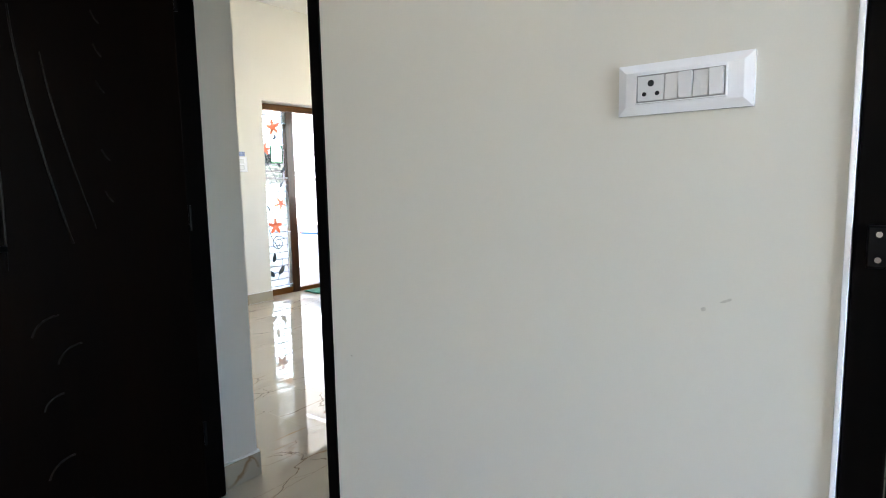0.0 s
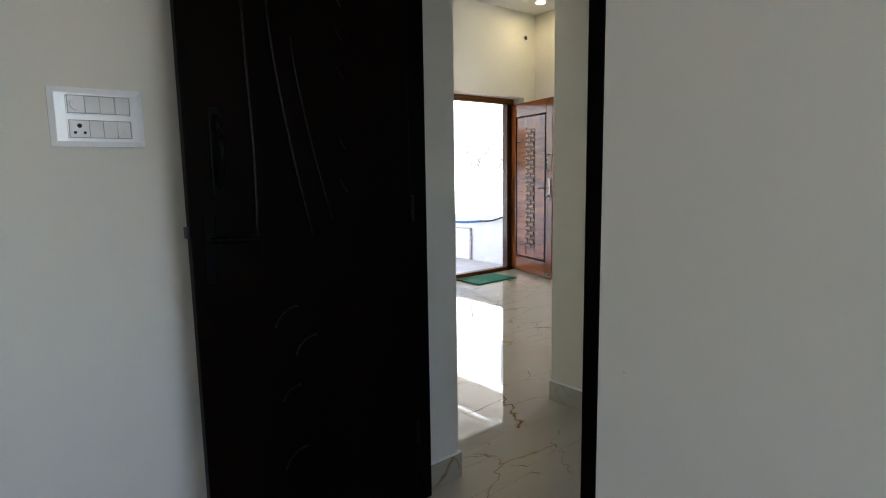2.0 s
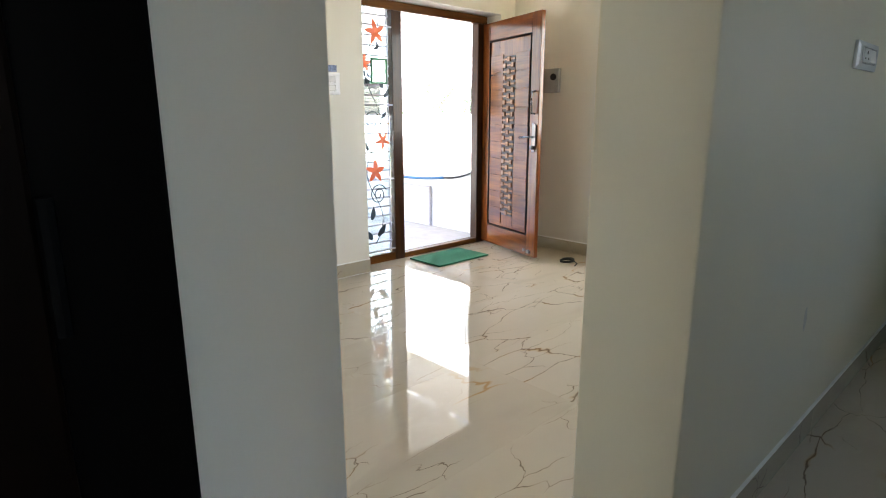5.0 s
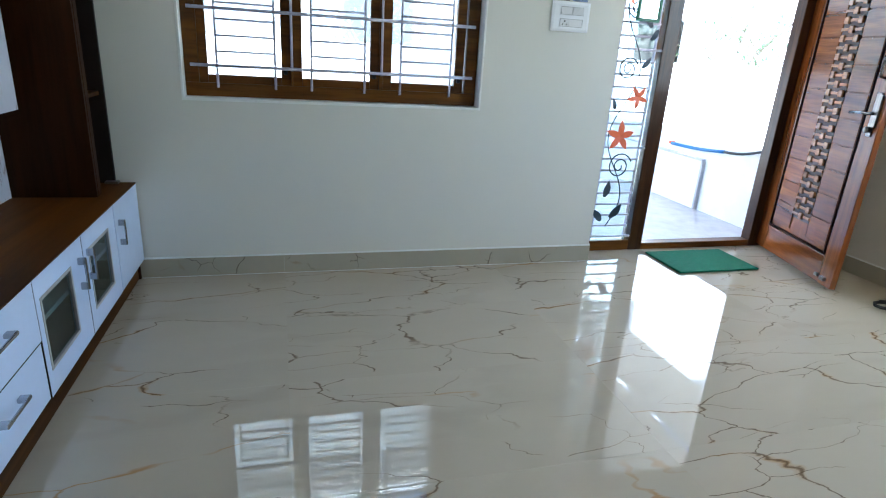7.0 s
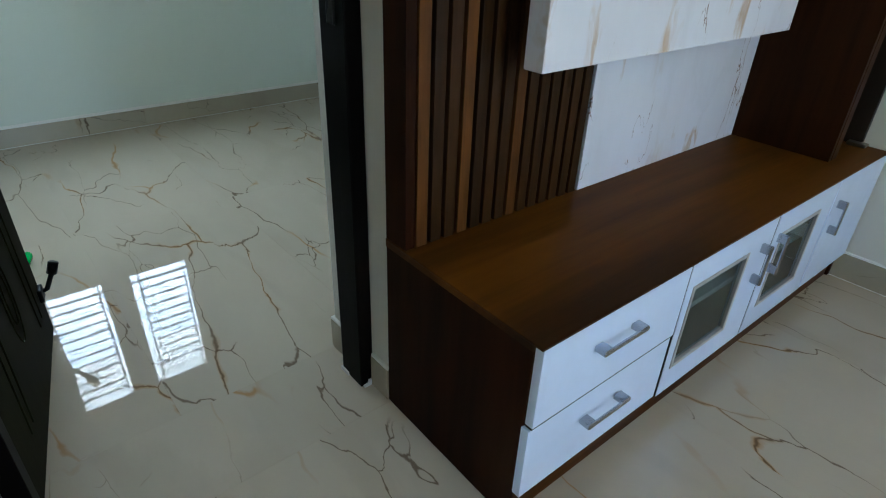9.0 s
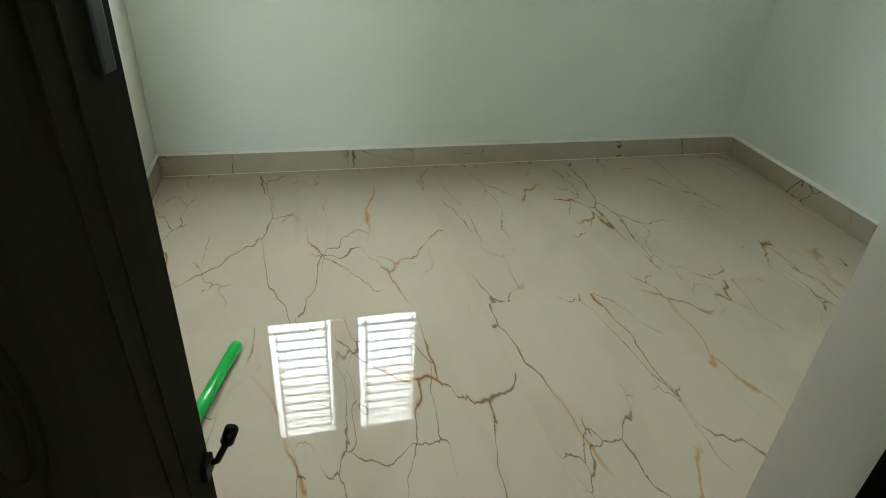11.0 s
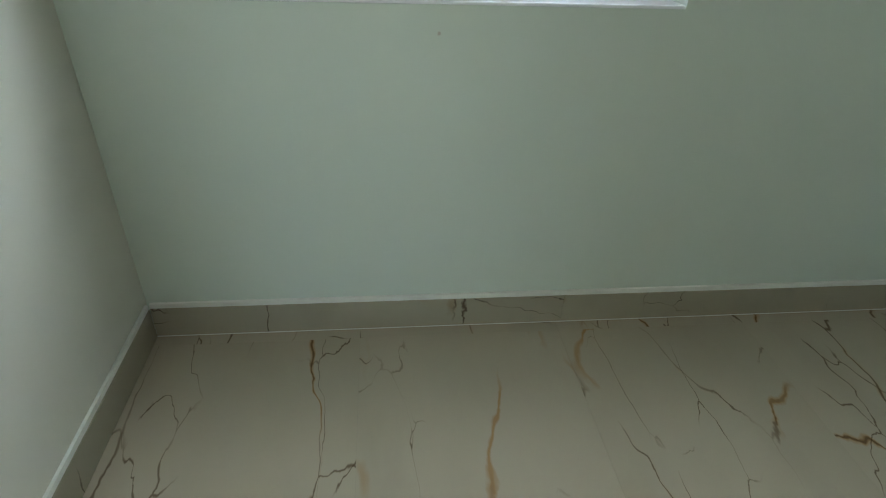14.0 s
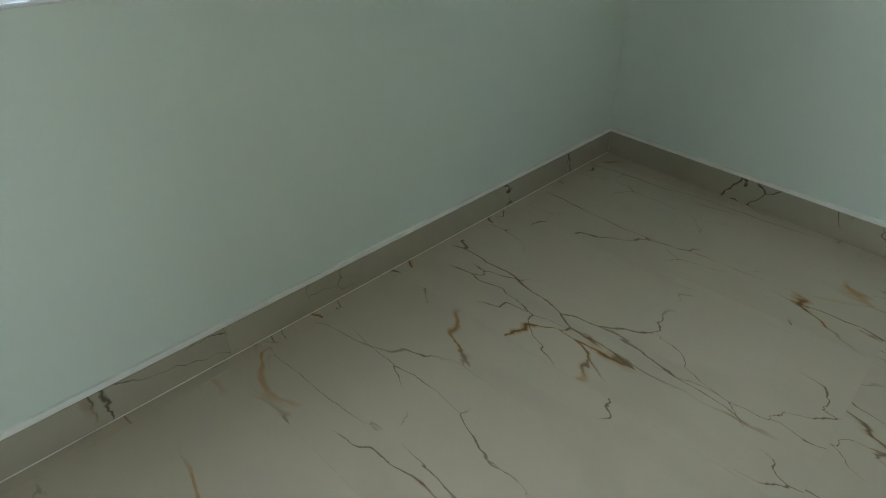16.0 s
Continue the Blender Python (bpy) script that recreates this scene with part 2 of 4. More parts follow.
HOSE = plain("blue_hose", (0.02, 0.13, 0.32), 0.35)
BARK = plain("bark", (0.12, 0.09, 0.06), 0.9, vary=0.3, scale=20, bumpy=0.01)
LEAF = plain("foliage", (0.09, 0.15, 0.06), 0.6, vary=0.4, scale=3)
CARD_C = plain("brown_printed_paper", (0.13, 0.10, 0.08), 0.6, vary=0.6, scale=50)
CARD_B = plain("printed_paper", (0.20, 0.25, 0.42), 0.6, vary=0.6, scale=60)

for dull, level in ((WALNUT, 0.1), (WALNUT_Z, 0.06), (WALNUT_U, 0.08), (SLAT_L, 0.12), (SLAT_D, 0.12), (TEAK, 0.16), (TEAK_X, 0.16), (FRAME, 0.12), (FRAME_Z, 0.2)):
    dull.node_tree.nodes["Principled BSDF"].inputs["Specular IOR Level"].default_value = level

g, gn, gl, gb = material("clear_glass")
gb.inputs["Base Color"].default_value = (0.95, 0.98, 0.97, 1)
gb.inputs["Roughness"].default_value, gb.inputs["Transmission Weight"].default_value, gb.inputs["IOR"].default_value = 0.0, 1.0, 1.45
GLASS = g
g, gn, gl, gb = material("pale_blue_glass")
gb.inputs["Base Color"].default_value = (0.74, 0.86, 0.90, 1)
gb.inputs["Roughness"].default_value, gb.inputs["Transmission Weight"].default_value, gb.inputs["IOR"].default_value = 0.02, 1.0, 1.45
BLUE_GLASS = g
g, gn, gl, gb = material("smoked_glass")
gb.inputs["Base Color"].default_value = (0.52, 0.62, 0.57, 1)
gb.inputs["Roughness"].default_value, gb.inputs["Transmission Weight"].default_value, gb.inputs["IOR"].default_value = 0.04, 1.0, 1.3
SMOKED = g
g, gn, gl, gb = material("mirror")
gb.inputs["Base Color"].default_value = (0.8, 0.82, 0.82, 1)
gb.inputs["Metallic"].default_value, gb.inputs["Roughness"].default_value = 1.0, 0.03
MIRROR = g

g, gn, gl, gb = material("warm_lamp_diffuser")
gb.inputs["Base Color"].default_value = (0.9, 0.85, 0.75, 1)
gb.inputs["Emission Color"].default_value, gb.inputs["Emission Strength"].default_value = (1.0, 0.74, 0.38, 1), 26.0
GLOW = g

# ---- building blocks ----


def box(bm, x0, x1, y0, y1, z0, z1, bevel=0.0):
    """A box between the given bounds, its edges rounded by bevel."""
    r = bmesh.ops.create_cube(bm, size=1.0)
    vs = r["verts"]
    for v in vs:
        v.co = Vector((x0 + (v.co.x + 0.5) * (x1 - x0), y0 + (v.co.y + 0.5) * (y1 - y0), z0 + (v.co.z + 0.5) * (z1 - z0)))
    if bevel:
        es = list({e for v in vs for e in v.link_edges})
        bmesh.ops.bevel(bm, geom=es, offset=bevel, segments=2, affect="EDGES", profile=0.6)
    return bm


def boxed(*bounds, bevel=0.0):
    return box(bmesh.new(), *bounds, bevel=bevel)


def tube(bm, pts, radius, sides=8, flat=1.0):
    """A round bar along a line of points, its ends closed."""
    rings, n = [], len(pts)
    pts = [Vector(p) for p in pts]
    up = Vector((0.0, 0.0, 1.0))
    for i, p in enumerate(pts):
        d = (pts[min(i + 1, n - 1)] - pts[max(i - 1, 0)]).normalized()
        a = d.cross(up if abs(d.z) < 0.95 else Vector((0, 1, 0))).normalized()
        b = a.cross(d).normalized()
        rings.append([bm.verts.new(p + (a * math.cos(k * math.tau / sides) * flat + b * math.sin(k * math.tau / sides)) * radius) for k in range(sides)])
    for r, s in zip(rings, rings[1:]):
        for k in range(sides):
            bm.faces.new((r[k], r[(k + 1) % sides], s[(k + 1) % sides], s[k]))
    bm.faces.new(rings[0][::-1])
    bm.faces.new(rings[-1])
    return bm


def finish(name, bm, mat, smooth=False):
    bmesh.ops.recalc_face_normals(bm, faces=bm.faces[:])
    me = bpy.data.meshes.new(name)
    bm.to_mesh(me)
    bm.free()
    me.materials.append(mat)
    if smooth:
        for p in me.polygons:
            p.use_smooth = True
    return me


def part(name, bm, mat, parent=None, label="", smooth=False):
    ob = new(name, finish(name, bm, mat, smooth))
    if parent is not None:
        ob.parent = parent
    if label:
        tagged(ob, label)
    return ob


def thing(name, label, category, m=None, group="", kind=""):
    ob = new(name)
    ob.empty_display_size = 0.1
    ob.matrix_world = m if m is not None else Matrix()
    return tagged(ob, label, category, group, kind)


def structure(name, boxes, mat, label, category, bevel=0.0):
    bm = bmesh.new()
    for b in boxes:
        box(bm, *b, bevel=bevel)
    return tagged(part(name, bm, mat), label, category, kind="structure")


# ---- walls, ceilings ----
TOP = 3.02
structure("wall_1", [(-2.2, 1.326, 2.17, 2.327, 0, TOP), (1.326, 1.62, 2.046, 2.327, 0, TOP)], WALL, "cream painted wall between the two bedrooms", "wall")
structure("wall_2", [(1.326, 1.62, 0.052, 1.191, 0, TOP), (1.326, 1.62, 1.191, 2.046, 2.08, TOP), (1.326, 1.62, -0.808, 0.052, 2.08, TOP), (1.326, 1.62, -1.6, -0.808, 0, TOP)],
          WALL, "cream painted bedroom wall with two door openings", "wall")
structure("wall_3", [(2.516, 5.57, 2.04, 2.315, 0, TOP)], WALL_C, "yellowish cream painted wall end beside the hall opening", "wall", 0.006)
structure("beam", [(1.622, 2.514, 2.05, 2.31, 2.12, TOP)], WALL, "painted beam over the hall opening", "beam", 0.004)
structure("wall_4", [(0.55, 0.83, 2.329, 2.56, 0, TOP), (0.55, 0.83, 2.56, 3.385, 2.10, TOP), (0.55, 0.83, 3.385, 5.6, 0, TOP)], WALL,
          "pale painted wall with a dark door frame", "wall")
structure("wall_5", [(0.832, 1.598, 5.111, 5.36, 0, TOP), (1.598, 3.08, 5.111, 5.36, 0, 0.914), (1.598, 3.08, 5.111, 5.36, 2.1, TOP), (3.08, 3.88, 5.111, 5.36, 0, TOP),
                     (3.88, 5.38, 5.111, 5.36, 2.06, TOP), (5.38, 5.8, 5.111, 5.36, 0, TOP)], WALL, "cream painted hall wall with window and entrance", "wall")
structure("wall_6", [(5.57, 5.8, 2.0, 2.65, 0, TOP), (5.57, 5.8, 2.65, 3.88, 0, 0.95), (5.57, 5.8, 2.65, 3.88, 2.12, TOP), (5.57, 5.8, 3.88, 5.109, 0, TOP)], WALL, "cream painted hall end wall", "wall")
structure("wall_7", [(-2.15, -1.902, 2.329, 2.62, 0, TOP), (-2.15, -1.902, 2.62, 3.70, 0, 0.914), (-2.15, -1.902, 2.62, 3.70, 2.1, TOP), (-2.15, -1.902, 3.70, 5.451, 0, TOP)], WALL_B,
          "pale greenish white bedroom wall under a window", "wall")
w8 = structure("wall_8", [(-2.15, 0.548, 5.453, 5.7, 0, TOP)], WALL_B, "pale greenish white bedroom wall", "wall")
w8.data.transform(Matrix(((1, 0, 0, 0), (-0.125, 1, 0, -0.125 * 1.902), (0, 0, 1, 0), (0, 0, 0, 1))))
# openings of walls 9, 10 and 11 are unseen, added to let daylight in
structure("wall_9", [(-2.45, -2.2, -1.6, -0.5, 0, TOP), (-2.45, -2.2, -0.5, 0.7, 0, 0.95), (-2.45, -2.2, -0.5, 0.7, 2.15, TOP), (-2.45, -2.2, 0.7, 2.327, 0, TOP)], WALL,
          "cream painted bedroom wall with an unseen, assumed window opening", "wall")
structure("wall_10", [(-2.45, 0.0, -1.8, -1.6, 0, TOP), (0.0, 1.2, -1.8, -1.6, 0, 0.95), (0.0, 1.2, -1.8, -1.6, 2.15, TOP), (1.2, 5.4, -1.8, -1.6, 0, TOP)], WALL,
          "cream painted wall with an unseen, assumed window opening", "wall")
# unseen slab, added to block the sun at the south opening
structure("sunshade", [(-0.5, 1.7, -2.75, -1.802, 2.2, 2.28)], WALL, "added unseen slab that keeps the sun out of the bedroom", "sunshade")
structure("wall_11", [(5.2, 5.4, -1.6, -0.1, 0, TOP), (5.2, 5.4, -0.1, 0.6, 0, 1.1), (5.2, 5.4, -0.1, 0.6, 2.0, TOP), (5.2, 5.4, 0.6, 2.038, 0, TOP)], WALL, "cream painted lobby wall with an unseen, assumed window opening", "wall")
structure("ceiling", [(-2.45, 5.8, -1.8, 5.7, TOP, TOP + 0.15)], CEIL, "white painted concrete ceiling", "ceiling")

structure("ceiling_beam", [(0.832, 5.568, 4.02, 4.30, 2.90, TOP - 0.001)], CEIL, "shallow painted beam across the hall ceiling", "beam", 0.004)

# ---- entrance doors and windows of the setting ----


def door_frame(name, label, x0, x1, y0, y1, head, w):
    """Black frame in a wall that runs north: two jambs and a head."""
    f = thing(name, label, "door frame", kind="structure")
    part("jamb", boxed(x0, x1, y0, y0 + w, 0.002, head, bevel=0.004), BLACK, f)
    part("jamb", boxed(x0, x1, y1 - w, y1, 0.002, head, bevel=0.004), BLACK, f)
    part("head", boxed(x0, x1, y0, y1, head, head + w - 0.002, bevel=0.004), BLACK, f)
    for y in (y0, y1 - w):
        splash = bmesh.new()
        box(splash, x0 - 0.004, x0 + 0.035, y - 0.004, y + 0.022, 0.0006, 0.014, 0.003)
        box(splash, x1 - 0.045, x1 + 0.005, y + w - 0.018, y + w + 0.005, 0.0006, 0.020, 0.003)
        box(splash, x1 - 0.012, x1 + 0.007, y + 0.006, y + w - 0.010, 0.0006, 0.009, 0.003)
        part("paint_splash", splash, INNER, f, "white paint drips at the foot")
    return f


f1 = door_frame("door_frame_1", "black stained wooden door frame", 1.322, 1.448, 1.193, 2.044, 2.02, 0.042)
part("strike_plate", boxed(1.338, 1.372, 1.2345, 1.2375, 0.56, 0.66, bevel=0.002), GUNMETAL, f1, "black metal strike plate")
part("strike_plate", boxed(1.395, 1.425, 1.2345, 1.2370, 0.98, 1.16, bevel=0.002), STEEL, f1, "bright metal strike plate")
f2 = door_frame("door_frame_2", "black stained wooden bedroom door frame", 0.653, 0.751, 2.562, 3.383, 2.06, 0.04)
part("strike_plate", boxed(0.69, 0.72, 3.338, 3.343, 0.95, 1.07, bevel=0.002), BLACKMETAL, f2, "black metal strike plate")
f3 = door_frame("door_frame_3", "black stained wooden door frame with a steel keeper", 1.322, 1.450, -0.806, 0.050, 2.02, 0.055)
part("paint_edge", boxed(1.3165, 1.3255, 0.0515, 0.060, 0.11, 2.03, bevel=0.002), PLASTIC, f3, "raised white paint edge beside the jamb")
keeper = part("keeper", boxed(1.306, 1.322, 0.006, 0.034, 1.075, 1.135, bevel=0.003), BLACKMETAL, f3, "black bolt keeper")
for z in (1.087, 1.123):
    part("screw", tube(bmesh.new(), [(1.307, 0.020, z), (1.304, 0.020, z)], 0.004, 10), STEEL, keeper, "bright screw head")


def dark_leaf(name, label, length, m, handle_mat, sleeve, stain, edge):
    """Carved dark door leaf, hinged at x = 0, running along -x; its shown face looks along -y."""
    d = thing(name, label, "door", m)
    L, t = length, 0.035
    part("panel", boxed(-L, 0, 0, t, 0.012, 2.015, bevel=0.004), stain, d)
    for side, face in ((-1, 0.0), (1, t)):
        o = face + side * 0.001

        def ridge(pts, r=0.006):
            part("moulding", tube(bmesh.new(), [(x, o, z) for x, z in pts], r, 6), edge, d, smooth=True)

        if sleeve:
            # paired upright lines, sagging outwards, and a column of double ovals
            for x, sway in ((-L + 0.10, 0.03), (-L + 0.15, 0.04), (-0.13, -0.03), (-0.17, -0.04)):
                ridge([(x + sway * math.sin(k / 14 * math.pi), 0.12 + 1.8 * k / 14) for k in range(15)], 0.0026)
            for k in range(5):
                z, cx = 0.34 + k * 0.33, -L * 0.47 + (0.03 if k % 2 else -0.03)
                for w, h in ((0.050, 0.125), (0.026, 0.075)):
                    ridge([(cx + w * math.cos(i / 20 * math.tau), z + h * math.sin(i / 20 * math.tau)) for i in range(21)], 0.0022)
        else:
            # one straight moulding, two sweeping lines that taper out, petals and leaf ticks
            ridge([(-0.545 + 0.006 * math.sin(k * 0.5), 0.98 + 0.92 * k / 12) for k in range(13)], 0.0032)
            ridge([(-0.482 + 0.11 * (k / 12) ** 1.5, 1.72 - 0.68 * k / 12) for k in range(13)], 0.0030)
            ridge([(-0.414 + 0.11 * (k / 12) ** 1.3, 1.60 - 0.52 * k / 12) for k in range(13)], 0.0024)
            for cx, cz, r in ((-0.432, 0.755, 0.074), (-0.376, 0.66, 0.07), (-0.437, 0.53, 0.056), (-0.423, 0.31, 0.075)):
                ridge([(cx + r * math.cos(math.radians(88 + k * 11)), cz + r * math.sin(math.radians(88 + k * 11))) for k in range(8)], 0.0024)
            for cz in (1.73, 1.63, 1.52, 1.31, 1.18):
                ridge([(-0.268, cz + 0.018), (-0.261, cz), (-0.246, cz - 0.018)], 0.0022)
    s = -1 if not sleeve else 1
    y = 0.0 if s < 0 else t
    hx = -L + 0.045
    part("lock_plate", boxed(hx - 0.015, hx + 0.019, min(y, y + s * 0.006), max(y, y + s * 0.006), 0.93, 1.115, bevel=0.004), handle_mat, d, "black lock plate")
    part("lever_handle", tube(bmesh.new(), [(hx, y, 1.05), (hx, y + s * 0.045, 1.05), (hx + 0.02, y + s * 0.052, 1.05), (hx + 0.12, y + s * 0.052, 1.045)], 0.009, 10), handle_mat, d, "black lever handle", True)
    if sleeve:
        stop = part("door_stopper", tube(bmesh.new(), [(-L + 0.02, t, 0.155), (-L + 0.015, t + 0.022, 0.16), (-L + 0.005, t + 0.045, 0.205)], 0.007, 10), BLACKMETAL, d, "black folding door stopper", True)
        part("rubber_tip", tube(bmesh.new(), [(-L + 0.005, t + 0.044, 0.203), (-L + 0.002, t + 0.056, 0.235)], 0.014, 12), BLACKMETAL, stop, "black rubber tip", True)
        part("bracket", boxed(-L + 0.004, -L + 0.05, t, t + 0.012, 0.135, 0.175, bevel=0.004), BLACKMETAL, stop)
    else:
        pull = part("pull_handle", tube(bmesh.new(), [(hx + 0.034, y, 1.375)] + [(hx + 0.034, y + s * (0.012 + 0.034 * math.sin(k / 10 * math.pi) ** 0.6), 1.37 - 0.018 * k) for k in range(11)] + [(hx + 0.034, y, 1.185)], 0.008, 10), handle_mat, d, "black bow pull handle", True)
        part("back_plate", boxed(hx + 0.018, hx + 0.050, y - 0.006, y, 1.165, 1.395, bevel=0.003), handle_mat, pull, "black narrow plate")
        part("key_ring", tube(bmesh.new(), [(hx + 0.016 + 0.010 * math.cos(k / 12 * math.tau + 0.9), y + s * 0.01, 1.045 + 0.013 * math.sin(k / 12 * math.tau)) for k in range(10)], 0.0015, 6), CHROME, d, "bright key collar", True)
    part("latch", boxed(-L - 0.010, -L, 0.008, 0.028, 1.055, 1.085, bevel=0.002), GUNMETAL, d, "black latch bolt")
    for z in (0.25, 1.05, 1.8):
        part("hinge", tube(bmesh.new(), [(0.004, -0.004, z), (0.004, -0.004, z + 0.09)], 0.006, 8), BLACKMETAL, d)
    return d


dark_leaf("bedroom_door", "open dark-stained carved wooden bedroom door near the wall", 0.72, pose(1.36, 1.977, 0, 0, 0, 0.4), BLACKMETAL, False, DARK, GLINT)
dark_leaf("bedroom_door", "open dark carved door with a black folding stopper", 0.706, pose(0.655, 2.565, 0, 0, 0, -11.2), GUNMETAL, True, DARK_OLIVE, DARK_OLIVE)
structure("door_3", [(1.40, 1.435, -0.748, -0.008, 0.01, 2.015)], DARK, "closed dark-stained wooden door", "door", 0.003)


def window(name, label, m, width, z0, z1, panes, frame_mat):
    """A casement window; x runs along the wall from 0, y = 0 is the room side of its frame."""
    w = thing(name, label, "window", m, kind="structure")
    b = 0.066
    part("window_frame", boxed(0.002, width - 0.002, 0, 0.07, z0 + 0.002, z0 + b, bevel=0.004), frame_mat, w, "brown varnished frame rail")
    part("window_frame", boxed(0.002, width - 0.002, 0, 0.07, z1 - b, z1 - 0.002, bevel=0.004), frame_mat, w)
    part("window_frame", boxed(0.002, b, 0, 0.07, z0 + b, z1 - b, bevel=0.004), frame_mat, w)
    part("window_frame", boxed(width - b, width - 0.002, 0, 0.07, z0 + b, z1 - b, bevel=0.004), frame_mat, w)
    for i, (a, c) in enumerate(panes):
        # sash: stiles and rails round the pane
        s = 0.05
        sash = part("sash", boxed(a - s, a, 0.016, 0.056, z0 + b - 0.004, z1 - b + 0.004, bevel=0.003), frame_mat, w)
        part("stile", boxed(c, c + s, 0.016, 0.056, z0 + b - 0.004, z1 - b + 0.004, bevel=0.003), frame_mat, sash)
        part("rail", boxed(a, c, 0.018, 0.054, z0 + b - 0.004, z0 + 0.105, bevel=0.003), frame_mat, sash)
        part("rail", boxed(a, c, 0.018, 0.054, z1 - 0.105, z1 - b + 0.004, bevel=0.003), frame_mat, sash)
        p = part("pane", boxed(a - 0.004, c + 0.004, 0.034, 0.038, z0 + 0.10, z1 - 0.10), GLASS, sash)
        p.visible_shadow = False
        if i + 1 < len(panes):
            part("mullion", boxed(c + s - 0.004, panes[i + 1][0] - s + 0.004, 0, 0.07, z0 + b, z1 - b, bevel=0.004), frame_mat, w)
        part("catch", boxed(c + 0.01, c + 0.03, -0.004, 0.017, z0 + 0.12, z0 + 0.155, bevel=0.003), GUNMETAL, sash, "black window catch")
    return w


def window_grille(name, label, m, width, z0, z1, panes, rails, step):
    """Welded bars in front of a window: long rails, rods beside each pane, short bars between the rods."""
    gr = thing(name, label, "window grille", m)
    for z in rails:
        part("rail_bar", tube(bmesh.new(), [(0.03, -0.012, z), (width - 0.03, -0.012, z)], 0.0078, 8), GRILLE, gr, smooth=True)
    for i, (a, c) in enumerate(panes):
        for x in (a + 0.045, c - 0.03):
            part("rod", tube(bmesh.new(), [(x, -0.003, z0 + 0.045), (x, -0.003, z1 - 0.05)], 0.0062, 8), GRILLE, gr, smooth=True)
        z = z0 + 0.215
        while z < z1 - 0.1:
            if min(abs(z - r) for r in rails) > 0.02:
                part("cross_bar", tube(bmesh.new(), [(a + 0.045, -0.003, z), (c - 0.03, -0.003, z)], 0.0062, 6), GRILLE, gr, smooth=True)
            z += step
        if i + 1 < len(panes):
            x = (c + panes[i + 1][0]) / 2
            part("rod", tube(bmesh.new(), [(x, -0.012, rails[0] - 0.01), (x, -0.012, z1 - 0.05)], 0.0062, 8), GRILLE, gr, smooth=True)
    return gr


hall_panes = [(0.106, 0.453), (0.555, 0.899), (1.013, 1.360)]
window("window_1", "three-pane brown wooden hall window", pose(1.598, 5.185, 0), 1.482, 0.916, 2.098, hall_panes, FRAME)
window_grille("window_grille", "white enamelled bars in front of the hall window", pose(1.598, 5.185, 0), 1.482, 0.916, 2.098, hall_panes, (1.065, 1.325, 1.69, 1.95), 0.0735)
bed_panes = [(0.09, 0.455), (0.625, 0.99)]
window("window_2", "two-pane brown wooden bedroom window", pose(-1.990, 2.62, 0, 0, 0, 90), 1.08, 0.916, 2.098, bed_panes, FRAME)
window_grille("window_grille", "white enamelled bars in front of the bedroom window", pose(-1.990, 2.62, 0, 0, 0, 90), 1.08, 0.916, 2.098, bed_panes, (1.06, 1.95), 0.0735)

# painted plaster edges round the hall window
reveal = bmesh.new()
for q in ((1.588, 3.090, 0.902, 0.9145), (1.588, 1.599, 0.9145, 2.10), (3.079, 3.090, 0.9145, 2.10)):
    box(reveal, q[0], q[1], 5.1085, 5.1865, q[2], q[3], 0.002)
tagged(part("trim", reveal, PUTTY), "white painted plaster edge round the hall window", "trim", kind="structure")
tagged(part("window_sill", boxed(-1.988, -1.899, 2.622, 3.698, 0.9142, 0.9225, bevel=0.003), PLASTIC), "white painted window sill", "sill", kind="structure")
# entrance: teak frame set back in the wall, grille side light, open leaf
ent = thing("entrance_frame", "polished teak entrance frame with a side light", "door frame", kind="structure")
part("post", boxed(3.884, 3.975, 5.27, 5.35, 0.0, 1.99, bevel=0.005), FRAME_Z, ent)
part("post", boxed(4.275, 4.375, 5.27, 5.35, 0.0, 1.99, bevel=0.005), FRAME_Z, ent)
part("post", boxed(5.262, 5.376, 5.27, 5.35, 0.0, 1.99, bevel=0.005), FRAME_Z, ent)
part("head", boxed(3.884, 5.376, 5.27, 5.35, 1.99, 2.057, bevel=0.005), FRAME, ent)
part("threshold", boxed(3.975, 4.275, 5.272, 5.348, 0.001, 0.07, bevel=0.005), FRAME, ent)
part("threshold", boxed(4.375, 5.262, 5.272, 5.348, 0.001, 0.045, bevel=0.005), FRAME, ent)

side = thing("ornamental_grille", "white side-light grille with orange flowers and dark scrolls", "door grille", pose(3.975, 5.285, 0.07))
for x in (0.012, 0.262):
    part("upright", boxed(x - 0.006, x + 0.006, 0, 0.012, 0, 1.918, bevel=0.002), GRILLE, side)
for k in range(26):
    z = 0.03 + k * 0.0735
    part("cross_bar", tube(bmesh.new(), [(0.0, -0.002 if k % 8 else -0.006, z), (0.30 if k % 8 == 0 else 0.268, -0.002 if k % 8 else -0.006, z)], 0.007, 6), GRILLE, side, smooth=True)


def scroll(cx, cz, r, turns, start, mat, flip=1):
    n = int(turns * 18)
    pts = [(cx + flip * r * (1 - 0.85 * k / n) * math.cos(start + k / 18 * math.tau), -0.012, cz + r * (1 - 0.85 * k / n) * math.sin(start + k / 18 * math.tau)) for k in range(n)]
    part("scroll", tube(bmesh.new(), pts, 0.0045, 6), mat, side, "dark painted wrought scroll", True)


